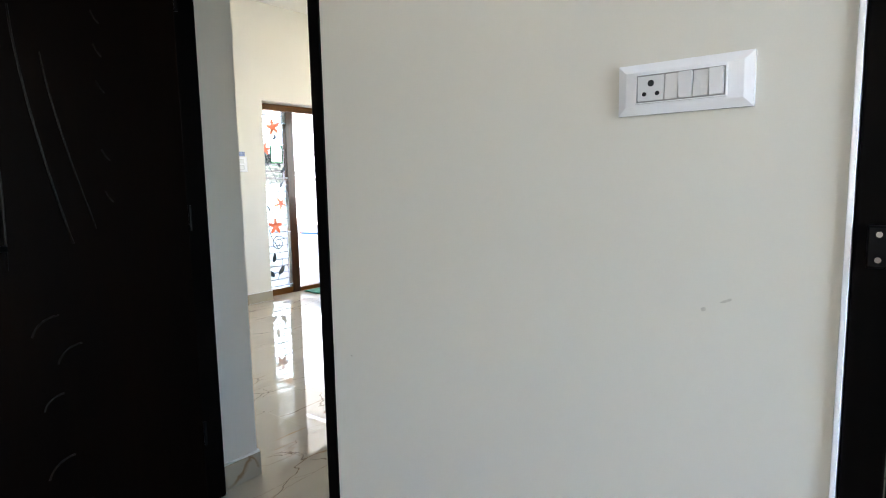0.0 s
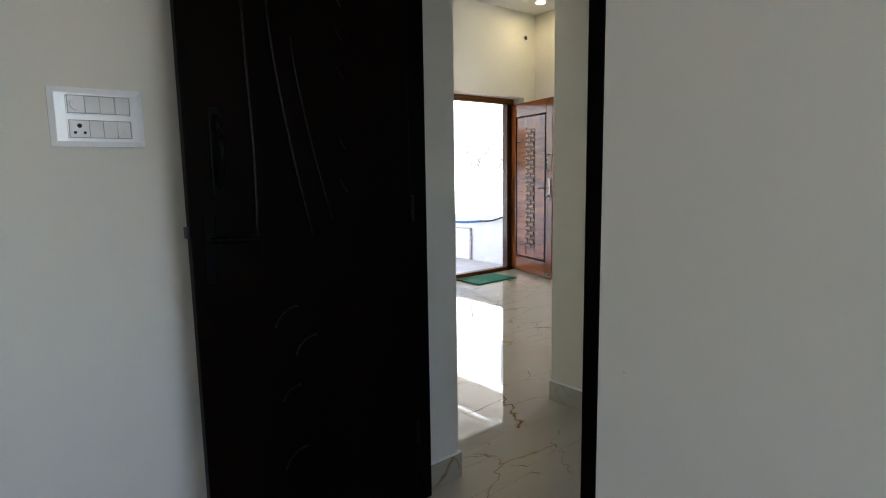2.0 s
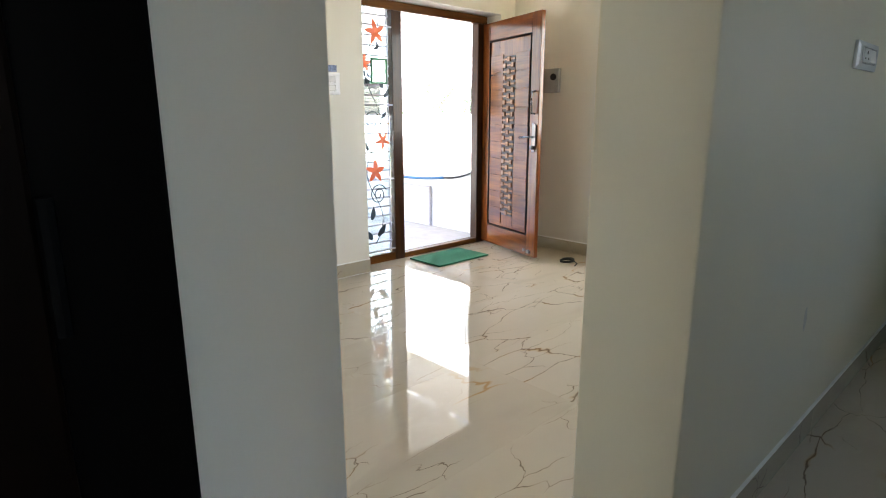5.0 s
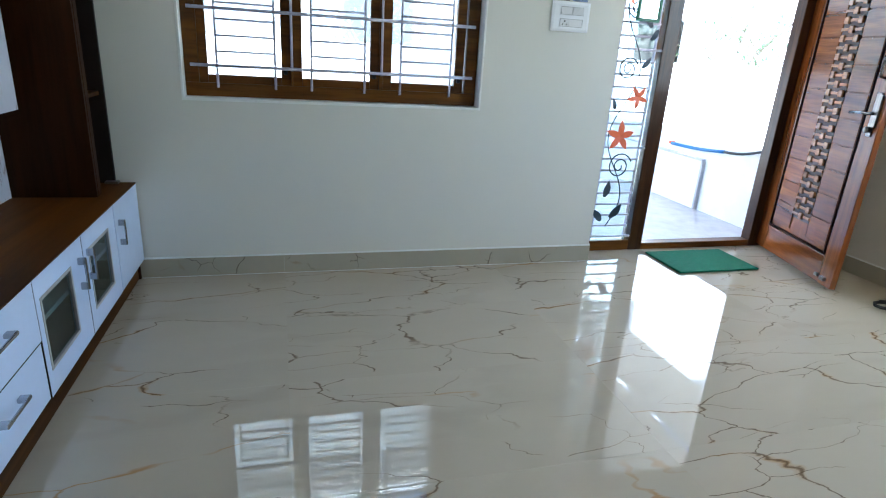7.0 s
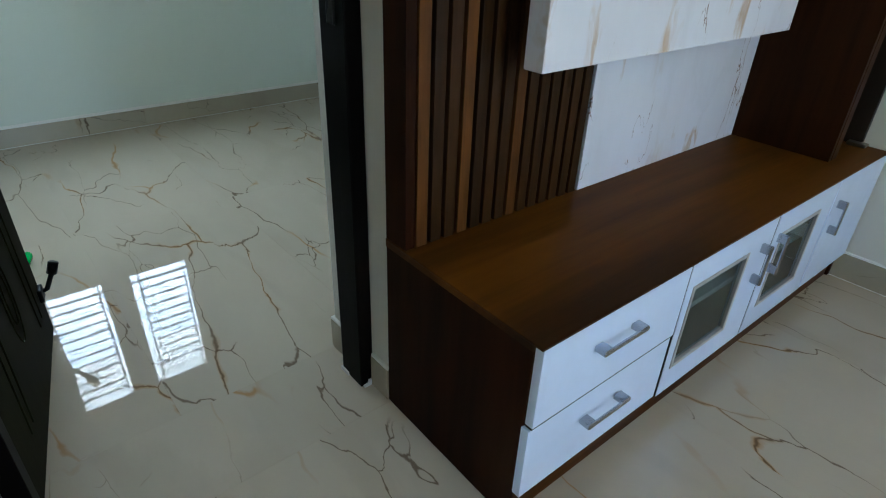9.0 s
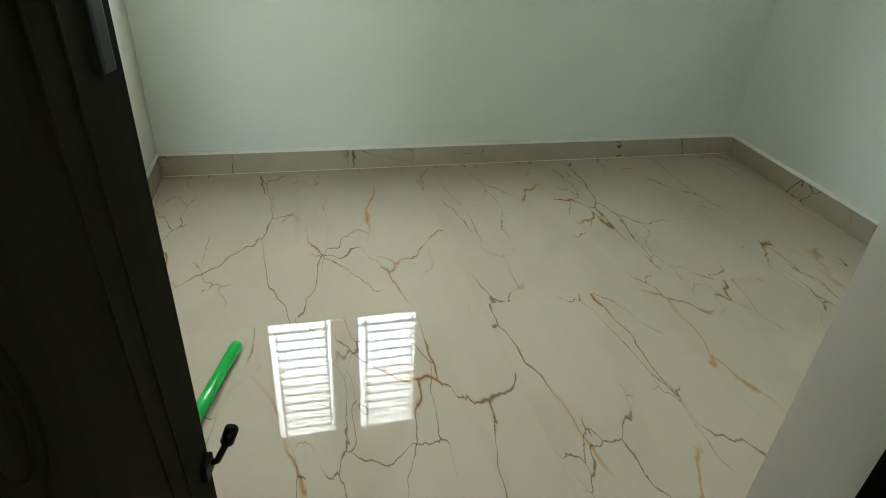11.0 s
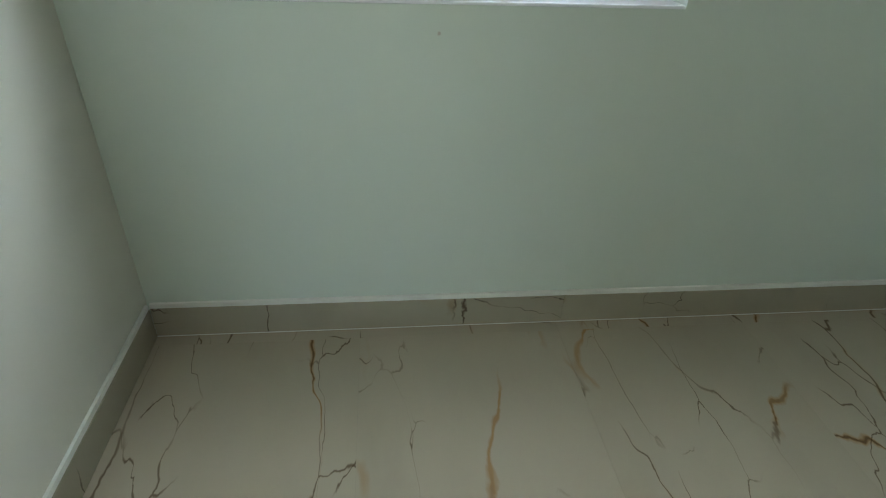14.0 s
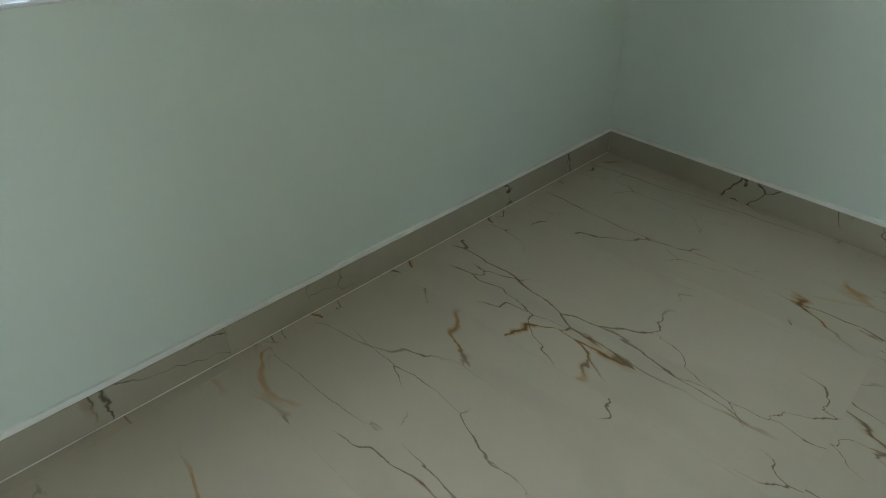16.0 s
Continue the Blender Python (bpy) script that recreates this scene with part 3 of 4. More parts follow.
def petal_shape(cx, cz, a, length, width, mat, name, y=-0.018):
    """A flat pointed petal or leaf cut from sheet metal, slightly cupped."""
    bm = bmesh.new()
    d, s = Vector((math.cos(a), 0, math.sin(a))), Vector((-math.sin(a), 0, math.cos(a)))
    n, rows = 6, []
    for off in (0.0, 0.003):
        row = []
        for k in range(n + 1):
            u = k / n
            wv = width * math.sin(math.pi * (0.12 + 0.88 * u)) * 0.5
            c = Vector((cx, y - off - 0.008 * math.sin(u * math.pi), cz)) + d * (length * u)
            row.append((bm.verts.new(c + s * wv), bm.verts.new(c - s * wv)))
        rows.append(row)
    for k in range(n):
        for row in rows:
            bm.faces.new((row[k][0], row[k][1], row[k + 1][1], row[k + 1][0]))
        for e in (0, 1):
            bm.faces.new((rows[0][k][e], rows[0][k + 1][e], rows[1][k + 1][e], rows[1][k][e]))
    for k in (0, n):
        bm.faces.new((rows[0][k][0], rows[0][k][1], rows[1][k][1], rows[1][k][0]))
    return part(name, bm, mat, side, smooth=False)


stem = [(0.10 + 0.075 * math.sin(k / 40 * math.tau * 2.2), -0.012, 0.10 + 1.72 * k / 40) for k in range(41)]
part("stem", tube(bmesh.new(), stem, 0.0035, 6), LEAFMETAL, side, "dark painted curling stem", True)
for cx, cz, r in ((0.135, 0.50, 0.085), (0.09, 1.09, 0.07), (0.09, 1.43, 0.07)):
    scroll(cx, cz, r, 2.1, 0.4, LEAFMETAL)
for cx, cz, r, a0 in ((0.10, 0.69, 0.10, 0.3), (0.18, 0.93, 0.075, 0.9), (0.02, 1.51, 0.075, 0.2), (0.13, 1.74, 0.10, 0.5)):
    for k in range(5):
        petal_shape(cx, cz, a0 + k * math.tau / 5, r, r * 0.42, CORAL, "petal")
for cx, cz, a, s in ((0.06, 0.14, 2.3, 0.11), (0.12, 0.16, 0.9, 0.12), (0.06, 0.30, 1.4, 0.11), (0.04, 0.85, 1.9, 0.07), (0.18, 1.10, 0.9, 0.08), (0.21, 1.26, 1.0, 0.08), (0.20, 1.33, 2.2, 0.08), (0.12, 1.62, 0.3, 0.06), (0.15, 1.62, 1.6, 0.06)):
    petal_shape(cx, cz, a, s, s * 0.42, LEAFMETAL, "leaf", -0.014)
glass = part("pane", boxed(0.0, 0.298, 0.034, 0.038, 0.002, 1.916), BLUE_GLASS, side)
glass.visible_shadow = False

hang = thing("hanging_mirror", "small mirror in a green plastic frame on the grille", "mirror", pose(4.052, 5.246, 1.43))
for b in ((0, 0.155, 0, 0.018), (0, 0.155, 0.175, 0.193), (0, 0.016, 0.018, 0.175), (0.139, 0.155, 0.018, 0.175)):
    part("frame", boxed(b[0], b[1], 0, 0.014, b[2], b[3], bevel=0.003), plain("dark_green_plastic", (0.0, 0.12, 0.03), 0.4), hang)
part("glass", boxed(0.016, 0.139, 0.006, 0.012, 0.018, 0.175), MIRROR, hang)


def entrance_leaf(m):
    """Teak leaf hinged at x = 0, running along -x; its carved room face looks along -y."""
    d = thing("entrance_door", "open polished teak entrance door with a woven carved strip", "door", m)
    L, t, Z0, Z1 = 0.875, 0.036, 0.02, 1.985
    part("core", boxed(-L + 0.10, -0.10, 0.009, t - 0.004, Z0 + 0.16, Z1 - 0.14), TEAK, d)
    part("stile", boxed(-L, -L + 0.12, 0, t, Z0, Z1, bevel=0.004), TEAK, d)
    part("stile", boxed(-0.12, 0, 0, t, Z0, Z1, bevel=0.004), TEAK, d)
    part("rail", boxed(-L + 0.12, -0.12, 0.0005, t, Z0, Z0 + 0.17, bevel=0.004), TEAK_X, d)
    part("rail", boxed(-L + 0.12, -0.12, 0.0005, t, Z1 - 0.15, Z1, bevel=0.004), TEAK_X, d)
    for a, b in (((-L + 0.13, Z0 + 0.18), (-L + 0.13, Z1 - 0.16)), ((-0.13, Z0 + 0.18), (-0.13, Z1 - 0.16))):
        part("bead", tube(bmesh.new(), [(a[0], 0.004, a[1]), (b[0], 0.004, b[1])], 0.008, 8), WALNUT_Z, d, "dark moulding bead", True)
    for z in (Z0 + 0.18, Z1 - 0.16):
        part("bead", tube(bmesh.new(), [(-L + 0.13, 0.004, z), (-0.13, 0.004, z)], 0.008, 8), WALNUT_Z, d, "dark moulding bead", True)
    # raised field of boards left and right of the carved strip
    zs = [Z0 + 0.21 + k * 0.1475 for k in range(11)]
    for x0, x1 in ((-L + 0.145, -0.53), (-0.345, -0.145)):
        for k, (a, b) in enumerate(zip(zs, zs[1:])):
            part("board", boxed(x0, x1, 0.001, 0.010, a + 0.003, b - 0.003, bevel=0.004), TEAK_X, d)
    part("strip", boxed(-0.525, -0.35, 0.004, 0.010, zs[0] + 0.085, zs[-1] - 0.02), FRAME_Z, d, "recessed darker strip")
    rows = 27
    for r in range(rows):
        z = zs[0] + 0.115 + r * 0.0505
        for c in range(3):
            x = -0.497 + c * 0.06
            if (r + c) % 2:
                part("weave_knot", boxed(x - 0.020, x + 0.020, -0.011, 0.006, z - 0.021, z + 0.021, bevel=0.009), LACQUER, d)
            else:
                part("weave_bar", boxed(x - 0.034, x + 0.034, -0.005, 0.006, z - 0.009, z + 0.009, bevel=0.004), LACQUER, d)
    px = -L + 0.055
    plate = part("lock_plate", boxed(px - 0.02, px + 0.02, -0.007, 0, 0.90, 1.13, bevel=0.006), STEEL, d, "dark brushed steel lock plate")
    part("lever", tube(bmesh.new(), [(px, -0.005, 1.02), (px, -0.05, 1.02), (px + 0.03, -0.058, 1.022), (px + 0.12, -0.056, 1.015)], 0.008, 10), CHROME, plate, "bright lever handle", True)
    part("key_cylinder", tube(bmesh.new(), [(px, -0.006, 0.935), (px, -0.03, 0.935)], 0.016, 14), STEEL, plate, smooth=True)
    part("pull_handle", tube(bmesh.new(), [(px, 0, 1.38), (px, -0.03, 1.375), (px, -0.035, 1.29), (px, -0.03, 1.21), (px, 0, 1.205)], 0.009, 10), STEEL, d, "slim steel pull handle", True)
    part("tower_bolt", boxed(-L + 0.02, -L + 0.045, -0.012, 0, 0.95, 1.12, bevel=0.003), STEEL, d, "brass-toned tower bolt")
    part("door_stop", boxed(-L + 0.05, -L + 0.09, -0.02, 0.001, 0.05, 0.075, bevel=0.004), STEEL, d)
    part("door_stop", boxed(-L + 0.12, -L + 0.15, -0.015, 0.001, 0.055, 0.075, bevel=0.004), STEEL, d)
    for z in (0.25, 1.0, 1.7):
        part("hinge", tube(bmesh.new(), [(0.006, -0.003, z), (0.006, -0.003, z + 0.1)], 0.007, 8), STEEL, d)
    for p in d.children_recursive:
        p.data.transform(Matrix.Diagonal((-1, 1, 1, 1)))
        p.data.flip_normals()
    return d


entrance_leaf(pose(5.335, 5.285, 0, 0, 0, 254))

# ---- TV unit ----
SET = pose(0.833, 3.378, 0, 0, 0, -1.0) @ pose(-0.833, -3.378, 0)  # the unit stands slightly skew
X0, XF, YS, YN = 0.833, 1.319, 3.378, 5.108
tv = thing("tv_cabinet", "walnut and white gloss low TV cabinet along the wall", "TV cabinet", SET)
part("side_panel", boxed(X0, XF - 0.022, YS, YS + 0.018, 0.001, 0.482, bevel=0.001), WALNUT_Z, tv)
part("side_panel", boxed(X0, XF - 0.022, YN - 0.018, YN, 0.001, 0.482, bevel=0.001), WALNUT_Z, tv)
part("plinth", boxed(XF - 0.05, XF - 0.032, YS + 0.018, YN - 0.018, 0.001, 0.10), WALNUT, tv)
part("bottom_board", boxed(X0, XF - 0.024, YS + 0.018, YN - 0.018, 0.10, 0.118), INSIDE, tv)
part("back_board", boxed(X0, X0 + 0.008, YS + 0.018, YN - 0.018, 0.118, 0.482), INSIDE, tv)
# dark strip added behind the drawer gap to hold its shade
part("drawer_rail", boxed(XF - 0.045, XF - 0.026, YS + 0.019, 3.857, 0.285, 0.315), GAP, tv, "dark strip that deepens the shade behind the drawer gap")
for y in (3.858, 4.69):
    part("divider", boxed(X0 + 0.008, XF - 0.024, y, y + 0.016, 0.118, 0.482), INSIDE, tv)
part("shelf", boxed(X0 + 0.008, XF - 0.030, 3.874, 4.69, 0.318, 0.336), WHITE, tv, "white inner shelf")
part("worktop", box(boxed(X0, XF - 0.0215, YS - 0.002, YN, 0.483, 0.4985), X0, XF + 0.001, YS - 0.003, YN, 0.4982, 0.504, bevel=0.0015), WALNUT, tv, "walnut laminate top")


def handle(parent, y0, z0, y1, z1):
    bm = bmesh.new()
    a = Vector((XF, (y0 + y1) / 2, (z0 + z1) / 2))
    d = Vector((0, y1 - y0, z1 - z0))
    n = d.normalized()
    w = 0.0065
    p = Vector((0, abs(n.z), abs(n.y))) * w
    for s in (-1, 1):
        c = a + d * (0.5 * s) - n * (0.013 * s)
        e = Vector((0, abs(n.y) * 0.013 + p.y, abs(n.z) * 0.013 + p.z))
        box(bm, XF, XF + 0.028, c.y - e.y, c.y + e.y, c.z - e.z, c.z + e.z, 0.003)
    e = Vector((0, abs(d.y) / 2 + p.y * 0.7, abs(d.z) / 2 + p.z * 0.7))
    box(bm, XF + 0.021, XF + 0.029, a.y - e.y, a.y + e.y, a.z - e.z, a.z + e.z, 0.003)
    return part("handle", bm, CHROME, parent, "chrome bar handle")


fx0 = XF - 0.02
d1 = part("drawer_front", boxed(fx0, XF, YS + 0.002, 3.8625, 0.3055, 0.4975, bevel=0.0015), WHITE, tv, "white gloss drawer front")
handle(d1, 3.535, 0.428, 3.68, 0.428)
d2 = part("drawer_front", boxed(fx0 - 0.004, XF - 0.004, YS - 0.003, 3.8625, 0.105, 0.2975, bevel=0.0015), WHITE, tv, "white gloss drawer front, slightly skewed")
handle(d2, 3.535, 0.230, 3.68, 0.230)


def glazed_door(y0, y1, g0, g1, hy):
    z0, z1, a, b = 0.105, 0.4975, 0.182, 0.430
    bm = bmesh.new()
    loops = []
    for x in (fx0, XF):
        for (p, q, r, s) in ((y0, y1, z0, z1), (g0, g1, a, b)):
            loops.append([bm.verts.new((x, y, z)) for y, z in ((p, r), (q, r), (q, s), (p, s))])
    back_out, back_in, front_out, front_in = loops
    for m, n in ((front_out, front_in), (front_in, back_in), (back_in, back_out), (back_out, front_out)):
        for i in range(4):
            j = (i + 1) % 4
            bm.faces.new((m[i], m[j], n[j], n[i]))
    bmesh.ops.recalc_face_normals(bm, faces=bm.faces)
    dr = part("cabinet_door", bm, WHITE, tv, "white gloss glazed door")
    bm = bmesh.new()
    for q in ((g0, g0 + 0.012, a, b), (g1 - 0.012, g1, a, b), (g0 + 0.012, g1 - 0.012, a, a + 0.012), (g0 + 0.012, g1 - 0.012, b - 0.012, b)):
        box(bm, XF - 0.012, XF + 0.002, *q, bevel=0.002)
    part("glazing_bead", bm, GREY, dr, "grey bead round the glass")
    part("pane", boxed(XF - 0.010, XF - 0.006, g0 + 0.006, g1 - 0.006, a + 0.006, b - 0.006), SMOKED, dr, "smoked glass pane")
    handle(dr, hy, 0.315, hy, 0.435)


glazed_door(3.867, 4.288, 3.895, 4.165, 4.232)
glazed_door(4.296, 4.698, 4.345, 4.605, 4.328)
d4 = part("cabinet_door", boxed(fx0, XF, 4.706, YN - 0.004, 0.105, 0.4975, bevel=0.0015), WHITE, tv, "white gloss cabinet door")
handle(d4, 4.752, 0.305, 4.752, 0.42)

# near-flush dark strips paint the shade of the gaps between the fronts
for q in ((fx0, XF - 0.0032, YS + 0.004, 3.862, 0.2977, 0.3053), (fx0, XF - 0.001, 3.8628, 3.8667, 0.107, 0.496), (fx0, XF - 0.001, 4.2885, 4.2955, 0.107, 0.496)):
    part("gap_seal", boxed(*q), GAP, tv, "dark strip standing in for the shade between fronts")

back = thing("slatted_wall_panel", "dark brown slatted wall panel above the cabinet", "wall panel", SET)
part("backing", boxed(X0, 0.898, YS + 0.025, 3.953, 0.505, 2.25), GAP, back)
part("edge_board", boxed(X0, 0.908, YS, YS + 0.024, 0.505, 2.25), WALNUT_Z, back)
for k in range(14):
    y = YS + 0.027 + k * 0.0392
    part("slat", boxed(0.898, 0.912, y, y + 0.0288, 0.506, 2.25, bevel=0.0015), SLAT_L if k in (0, 3, 7) else SLAT_D, back)
mp = thing("marble_panel", "white marble-look back panel with brown streaks", "wall panel", SET)
part("panel", boxed(X0, 0.912, 3.955, 4.806, 0.505, 2.25), PANEL, mp)
tvp = thing("raised_wall_panel", "raised marble-look wall panel for a television", "wall panel", SET)
part("panel", boxed(0.985, 1.036, 3.612, 4.700, 0.885, 1.75, bevel=0.002), PANEL, tvp)
part("batten", boxed(0.913, 0.985, 3.75, 4.60, 0.99, 1.65), GAP, tvp)
part("cable_hole", tube(bmesh.new(), [(1.030, 4.40, 1.22), (1.0375, 4.40, 1.22)], 0.03, 20), HOLE, tvp, "round black cable hole")
shelf = thing("open_shelf_unit", "tall walnut open shelf unit on the cabinet", "shelf unit", SET)
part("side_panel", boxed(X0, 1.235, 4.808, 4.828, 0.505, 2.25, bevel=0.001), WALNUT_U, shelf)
part("side_panel", boxed(X0, 1.235, 5.088, 5.106, 0.505, 2.25, bevel=0.001), SHELF_DARK, shelf)
part("back_board", boxed(X0, X0 + 0.012, 4.828, 5.088, 0.505, 2.25), SHELF_DARK, shelf)
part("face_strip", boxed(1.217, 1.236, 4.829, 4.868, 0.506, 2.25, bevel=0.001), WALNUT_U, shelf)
for z in (0.915, 1.33, 1.75, 2.225):
    part("shelf", boxed(X0 + 0.012, 1.215, 4.829, 5.086, z, z + 0.018, bevel=0.001), WALNUT, shelf)
clip_ = thing("plug_socket", "small steel cable outlet on the cabinet top", "cable outlet", pose(1.255, 5.07, 0.505))
part("body", boxed(-0.03, 0.03, -0.02, 0.02, 0, 0.012, bevel=0.004), STEEL, clip_)

# ---- switches ----


def switch_plate(label, m, w, h, rows):
    """A bevelled plate, x along the wall, front along -y; rows of modules as (z0, z1, list of kinds)."""
    p = thing("switch_plate", label, "switch plate", m)
    bm = bmesh.new()
    ins = 0.014
    back_ring = [bm.verts.new((x, 0, z)) for x, z in ((0, 0), (w, 0), (w, h), (0, h))]
    mid = [bm.verts.new((x, -0.009, z)) for x, z in ((0, 0), (w, 0), (w, h), (0, h))]
    top = [bm.verts.new((x, -0.014, z)) for x, z in ((ins, ins), (w - ins, ins), (w - ins, h - ins), (ins, h - ins))]
    for a, b in ((back_ring, mid), (mid, top)):
        for k in range(4):
            bm.faces.new((a[k], a[(k + 1) % 4], b[(k + 1) % 4], b[k]))
    bm.faces.new(top)
    bm.faces.new(back_ring[::-1])
    part("cover", bm, PLASTIC, p, "white bevelled cover")
    for x0, x1, z0, z1, kinds in rows:
        part("module_gap", boxed(x0 - 0.002, x1 + 0.002, -0.0148, -0.013, z0 - 0.002, z1 + 0.002), GREY, p, "thin grey gap")
        rim = bmesh.new()
        for q in ((x0 - 0.004, x1 + 0.004, z1 + 0.002, z1 + 0.004), (x0 - 0.004, x1 + 0.004, z0 - 0.004, z0 - 0.002), (x0 - 0.004, x0 - 0.002, z0 - 0.002, z1 + 0.002), (x1 + 0.002, x1 + 0.004, z0 - 0.002, z1 + 0.002)):
            box(rim, q[0], q[1], -0.0175, -0.0138, q[2], q[3])
        part("module_frame", rim, PLASTIC, p, "glossy white rim round the modules")
        total = sum(s for _, s in kinds)
        x = x0
        for kind, s in kinds:
            e = x + (x1 - x0) * s / total
            if kind == "socket":
                so = part("socket", boxed(x, e - 0.001, -0.018, -0.014, z0, z1, bevel=0.001), SWITCH, p)
                cx, cz, r = (x + e) / 2, (z0 + z1) / 2, (z1 - z0) * 0.09
                for ox, oz, k in ((0, 0.2, 1.5), (-0.24, -0.22, 1), (0.24, -0.22, 1)):
                    part("pin_hole", tube(bmesh.new(), [(cx + ox * (e - x), -0.0175, cz + oz * (z1 - z0)), (cx + ox * (e - x), -0.0186, cz + oz * (z1 - z0))], r * k, 10), HOLE, so)
            elif kind == "dial":
                so = part("regulator", boxed(x, e - 0.001, -0.018, -0.014, z0, z1, bevel=0.001), SWITCH, p)
                part("dial", tube(bmesh.new(), [((x + e) / 2, -0.017, (z0 + z1) / 2), ((x + e) / 2, -0.026, (z0 + z1) / 2)], (z1 - z0) * 0.36, 18), SWITCH, so)
            else:
                bm = boxed(x + 0.0005, e - 0.001, -0.020, -0.014, z0, z1, bevel=0.001)
                for v in bm.verts:
                    if v.co.y < -0.0185 and v.co.z > (z0 + z1) / 2:
                        v.co.y += 0.0045 if kind == "on" else -0.003
                part("rocker", bm, SWITCH, p)
            x = e
    return p


switch_plate("white switch plate with socket and rockers by the door", pose(1.3255, 0.398, 1.314, 0, 0, -90), 0.213, 0.085, [(0.036, 0.172, 0.022, 0.063, [("socket", 2), ("on", 1), ("off", 1), ("on", 1.1), ("off", 1)])])
switch_plate("white two-row switch plate with fan dial beside the door", pose(0.376, 2.1695, 1.297), 0.216, 0.15,
             [(0.042, 0.182, 0.086, 0.128, [("dial", 1.1), ("on", 1), ("on", 1), ("off", 1)]), (0.042, 0.182, 0.024, 0.066, [("socket", 1.4), ("on", 1), ("off", 1), ("on", 1)])])
switch_plate("white two-row switch plate near the entrance", pose(3.446, 5.1105, 1.336), 0.222, 0.15,
             [(0.05, 0.18, 0.086, 0.122, [("on", 1), ("off", 1)]), (0.05, 0.18, 0.026, 0.062, [("socket", 1), ("on", 1.6)])])
switch_plate("small white switch plate on the lobby wall", pose(3.55, 2.0395, 1.335), 0.27, 0.085, [(0.05, 0.22, 0.022, 0.064, [("socket", 1), ("on", 1)])])
for x, mat in ((3.46, CARD_C), (3.565, CARD_B)):
    tagged(part("printed_card", boxed(x, x + 0.085, 5.1085, 5.1107, 1.490, 1.535), mat), "small printed card on top of the switch plate", "card", "cards above the switch plate")

meter = thing("meter_box", "grey metal meter box on the hall end wall", "meter box", pose(5.5695, 4.582, 1.385))
part("case", boxed(-0.04, 0, 0, 0.20, 0, 0.20, bevel=0.005), GREY, meter)
part("knob", tube(bmesh.new(), [(-0.04, 0.05, 0.13), (-0.05, 0.05, 0.13)], 0.028, 18), HOLE, meter, "round black sight hole")
hole = thing("wall_pipe_hole", "small dark round hole high on the hall wall", "wall hole", pose(5.40, 5.1105, 2.738))
part("ring", tube(bmesh.new(), [(0, 0, 0), (0, -0.006, 0)], 0.032, 18), WALL, hole)
part("bore", tube(bmesh.new(), [(0, -0.005, 0), (0, -0.0075, 0)], 0.024, 18), HOLE, hole)

down = thing("ceiling_light", "small lit recessed ceiling light near the entrance", "ceiling light", pose(5.21, 4.72, TOP))
ring = bmesh.new()
for k in range(24):
    a0, a1 = k / 24 * math.tau, (k + 1) / 24 * math.tau
    lo = [ring.verts.new((r * math.cos(a), r * math.sin(a), z)) for r, z in ((0.062, -0.001), (0.060, -0.008), (0.046, -0.010), (0.044, -0.003)) for a in (a0, a1)]
    for q in range(3):
        ring.faces.new((lo[2 * q], lo[2 * q + 1], lo[2 * q + 3], lo[2 * q + 2]))
bmesh.ops.remove_doubles(ring, verts=ring.verts[:], dist=0.0002)
part("ring", ring, PLASTIC, down, "white trim ring")
part("diffuser", tube(bmesh.new(), [(0, 0, -0.001), (0, 0, -0.005)], 0.0455, 24), GLOW, down, "warm glowing diffuser")

mat_ = thing("door_mat", "green fibre door mat inside the entrance", "door mat", pose(4.36, 4.82, 0.0025))
bm = boxed(0, 0.585, 0, 0.37, 0, 0.012, bevel=0.004)
part("mat", bm, MATGREEN, mat_)


def wall_mark(m, w, h):
    """A thin uneven smear on a wall; its face looks along -y."""
    rnd = random.Random(round(w * 1000 + h * 7000))
    bm = bmesh.new()
    rim = [(math.cos(k / 16 * math.tau) * rnd.uniform(0.7, 1.1) * w / 2, math.sin(k / 16 * math.tau) * rnd.uniform(0.7, 1.1) * h / 2) for k in range(16)]
    back_row, front_row = [[bm.verts.new((x, y, z)) for x, z in rim] for y in (0.0, -0.0005)]
    bm.faces.new(front_row)
    for k in range(16):
        bm.faces.new((back_row[k], back_row[(k + 1) % 16], front_row[(k + 1) % 16], front_row[k]))
    ob = tagged(part("wall_mark", bm, SCUFF), "faint grey scuff mark on the painted wall", "scuff mark", "scuff marks on the walls")
    ob.matrix_world = m


for place, w, h in ((pose(1.3257, 0.214, 1.004, 0, 0, -90) @ pose(0, 0, 0, 0, -25, 0), 0.022, 0.005), (pose(1.3257, 0.249, 0.986, 0, 0, -90), 0.010, 0.008), (pose(3.44, 2.0397, 0.523), 0.035, 0.085),
                    (pose(-1.9017, 3.131, 0.853, 0, 0, 90), 0.008, 0.010), (pose(1.3257, 1.12, 0.752, 0, 0, -90), 0.008, 0.005)):
    wall_mark(place, w, h)
cable = thing("loose_cable", "short coil of dark cable on the hall floor", "cable", pose(5.24, 4.21, 0.0025))
part("coil", tube(bmesh.new(), [(0.07 * math.cos(k * 0.7) * (1 + 0.1 * math.sin(k)), 0.05 * math.sin(k * 0.7), 0.006 + 0.0006 * k) for k in range(30)], 0.004, 6), HOLE, cable, smooth=True)
part("tail", tube(bmesh.new(), [(0.07, 0, 0.012), (0.0, -0.1, 0.006), (-0.08, -0.13, 0.006)], 0.004, 6), HOLE, cable, smooth=True)

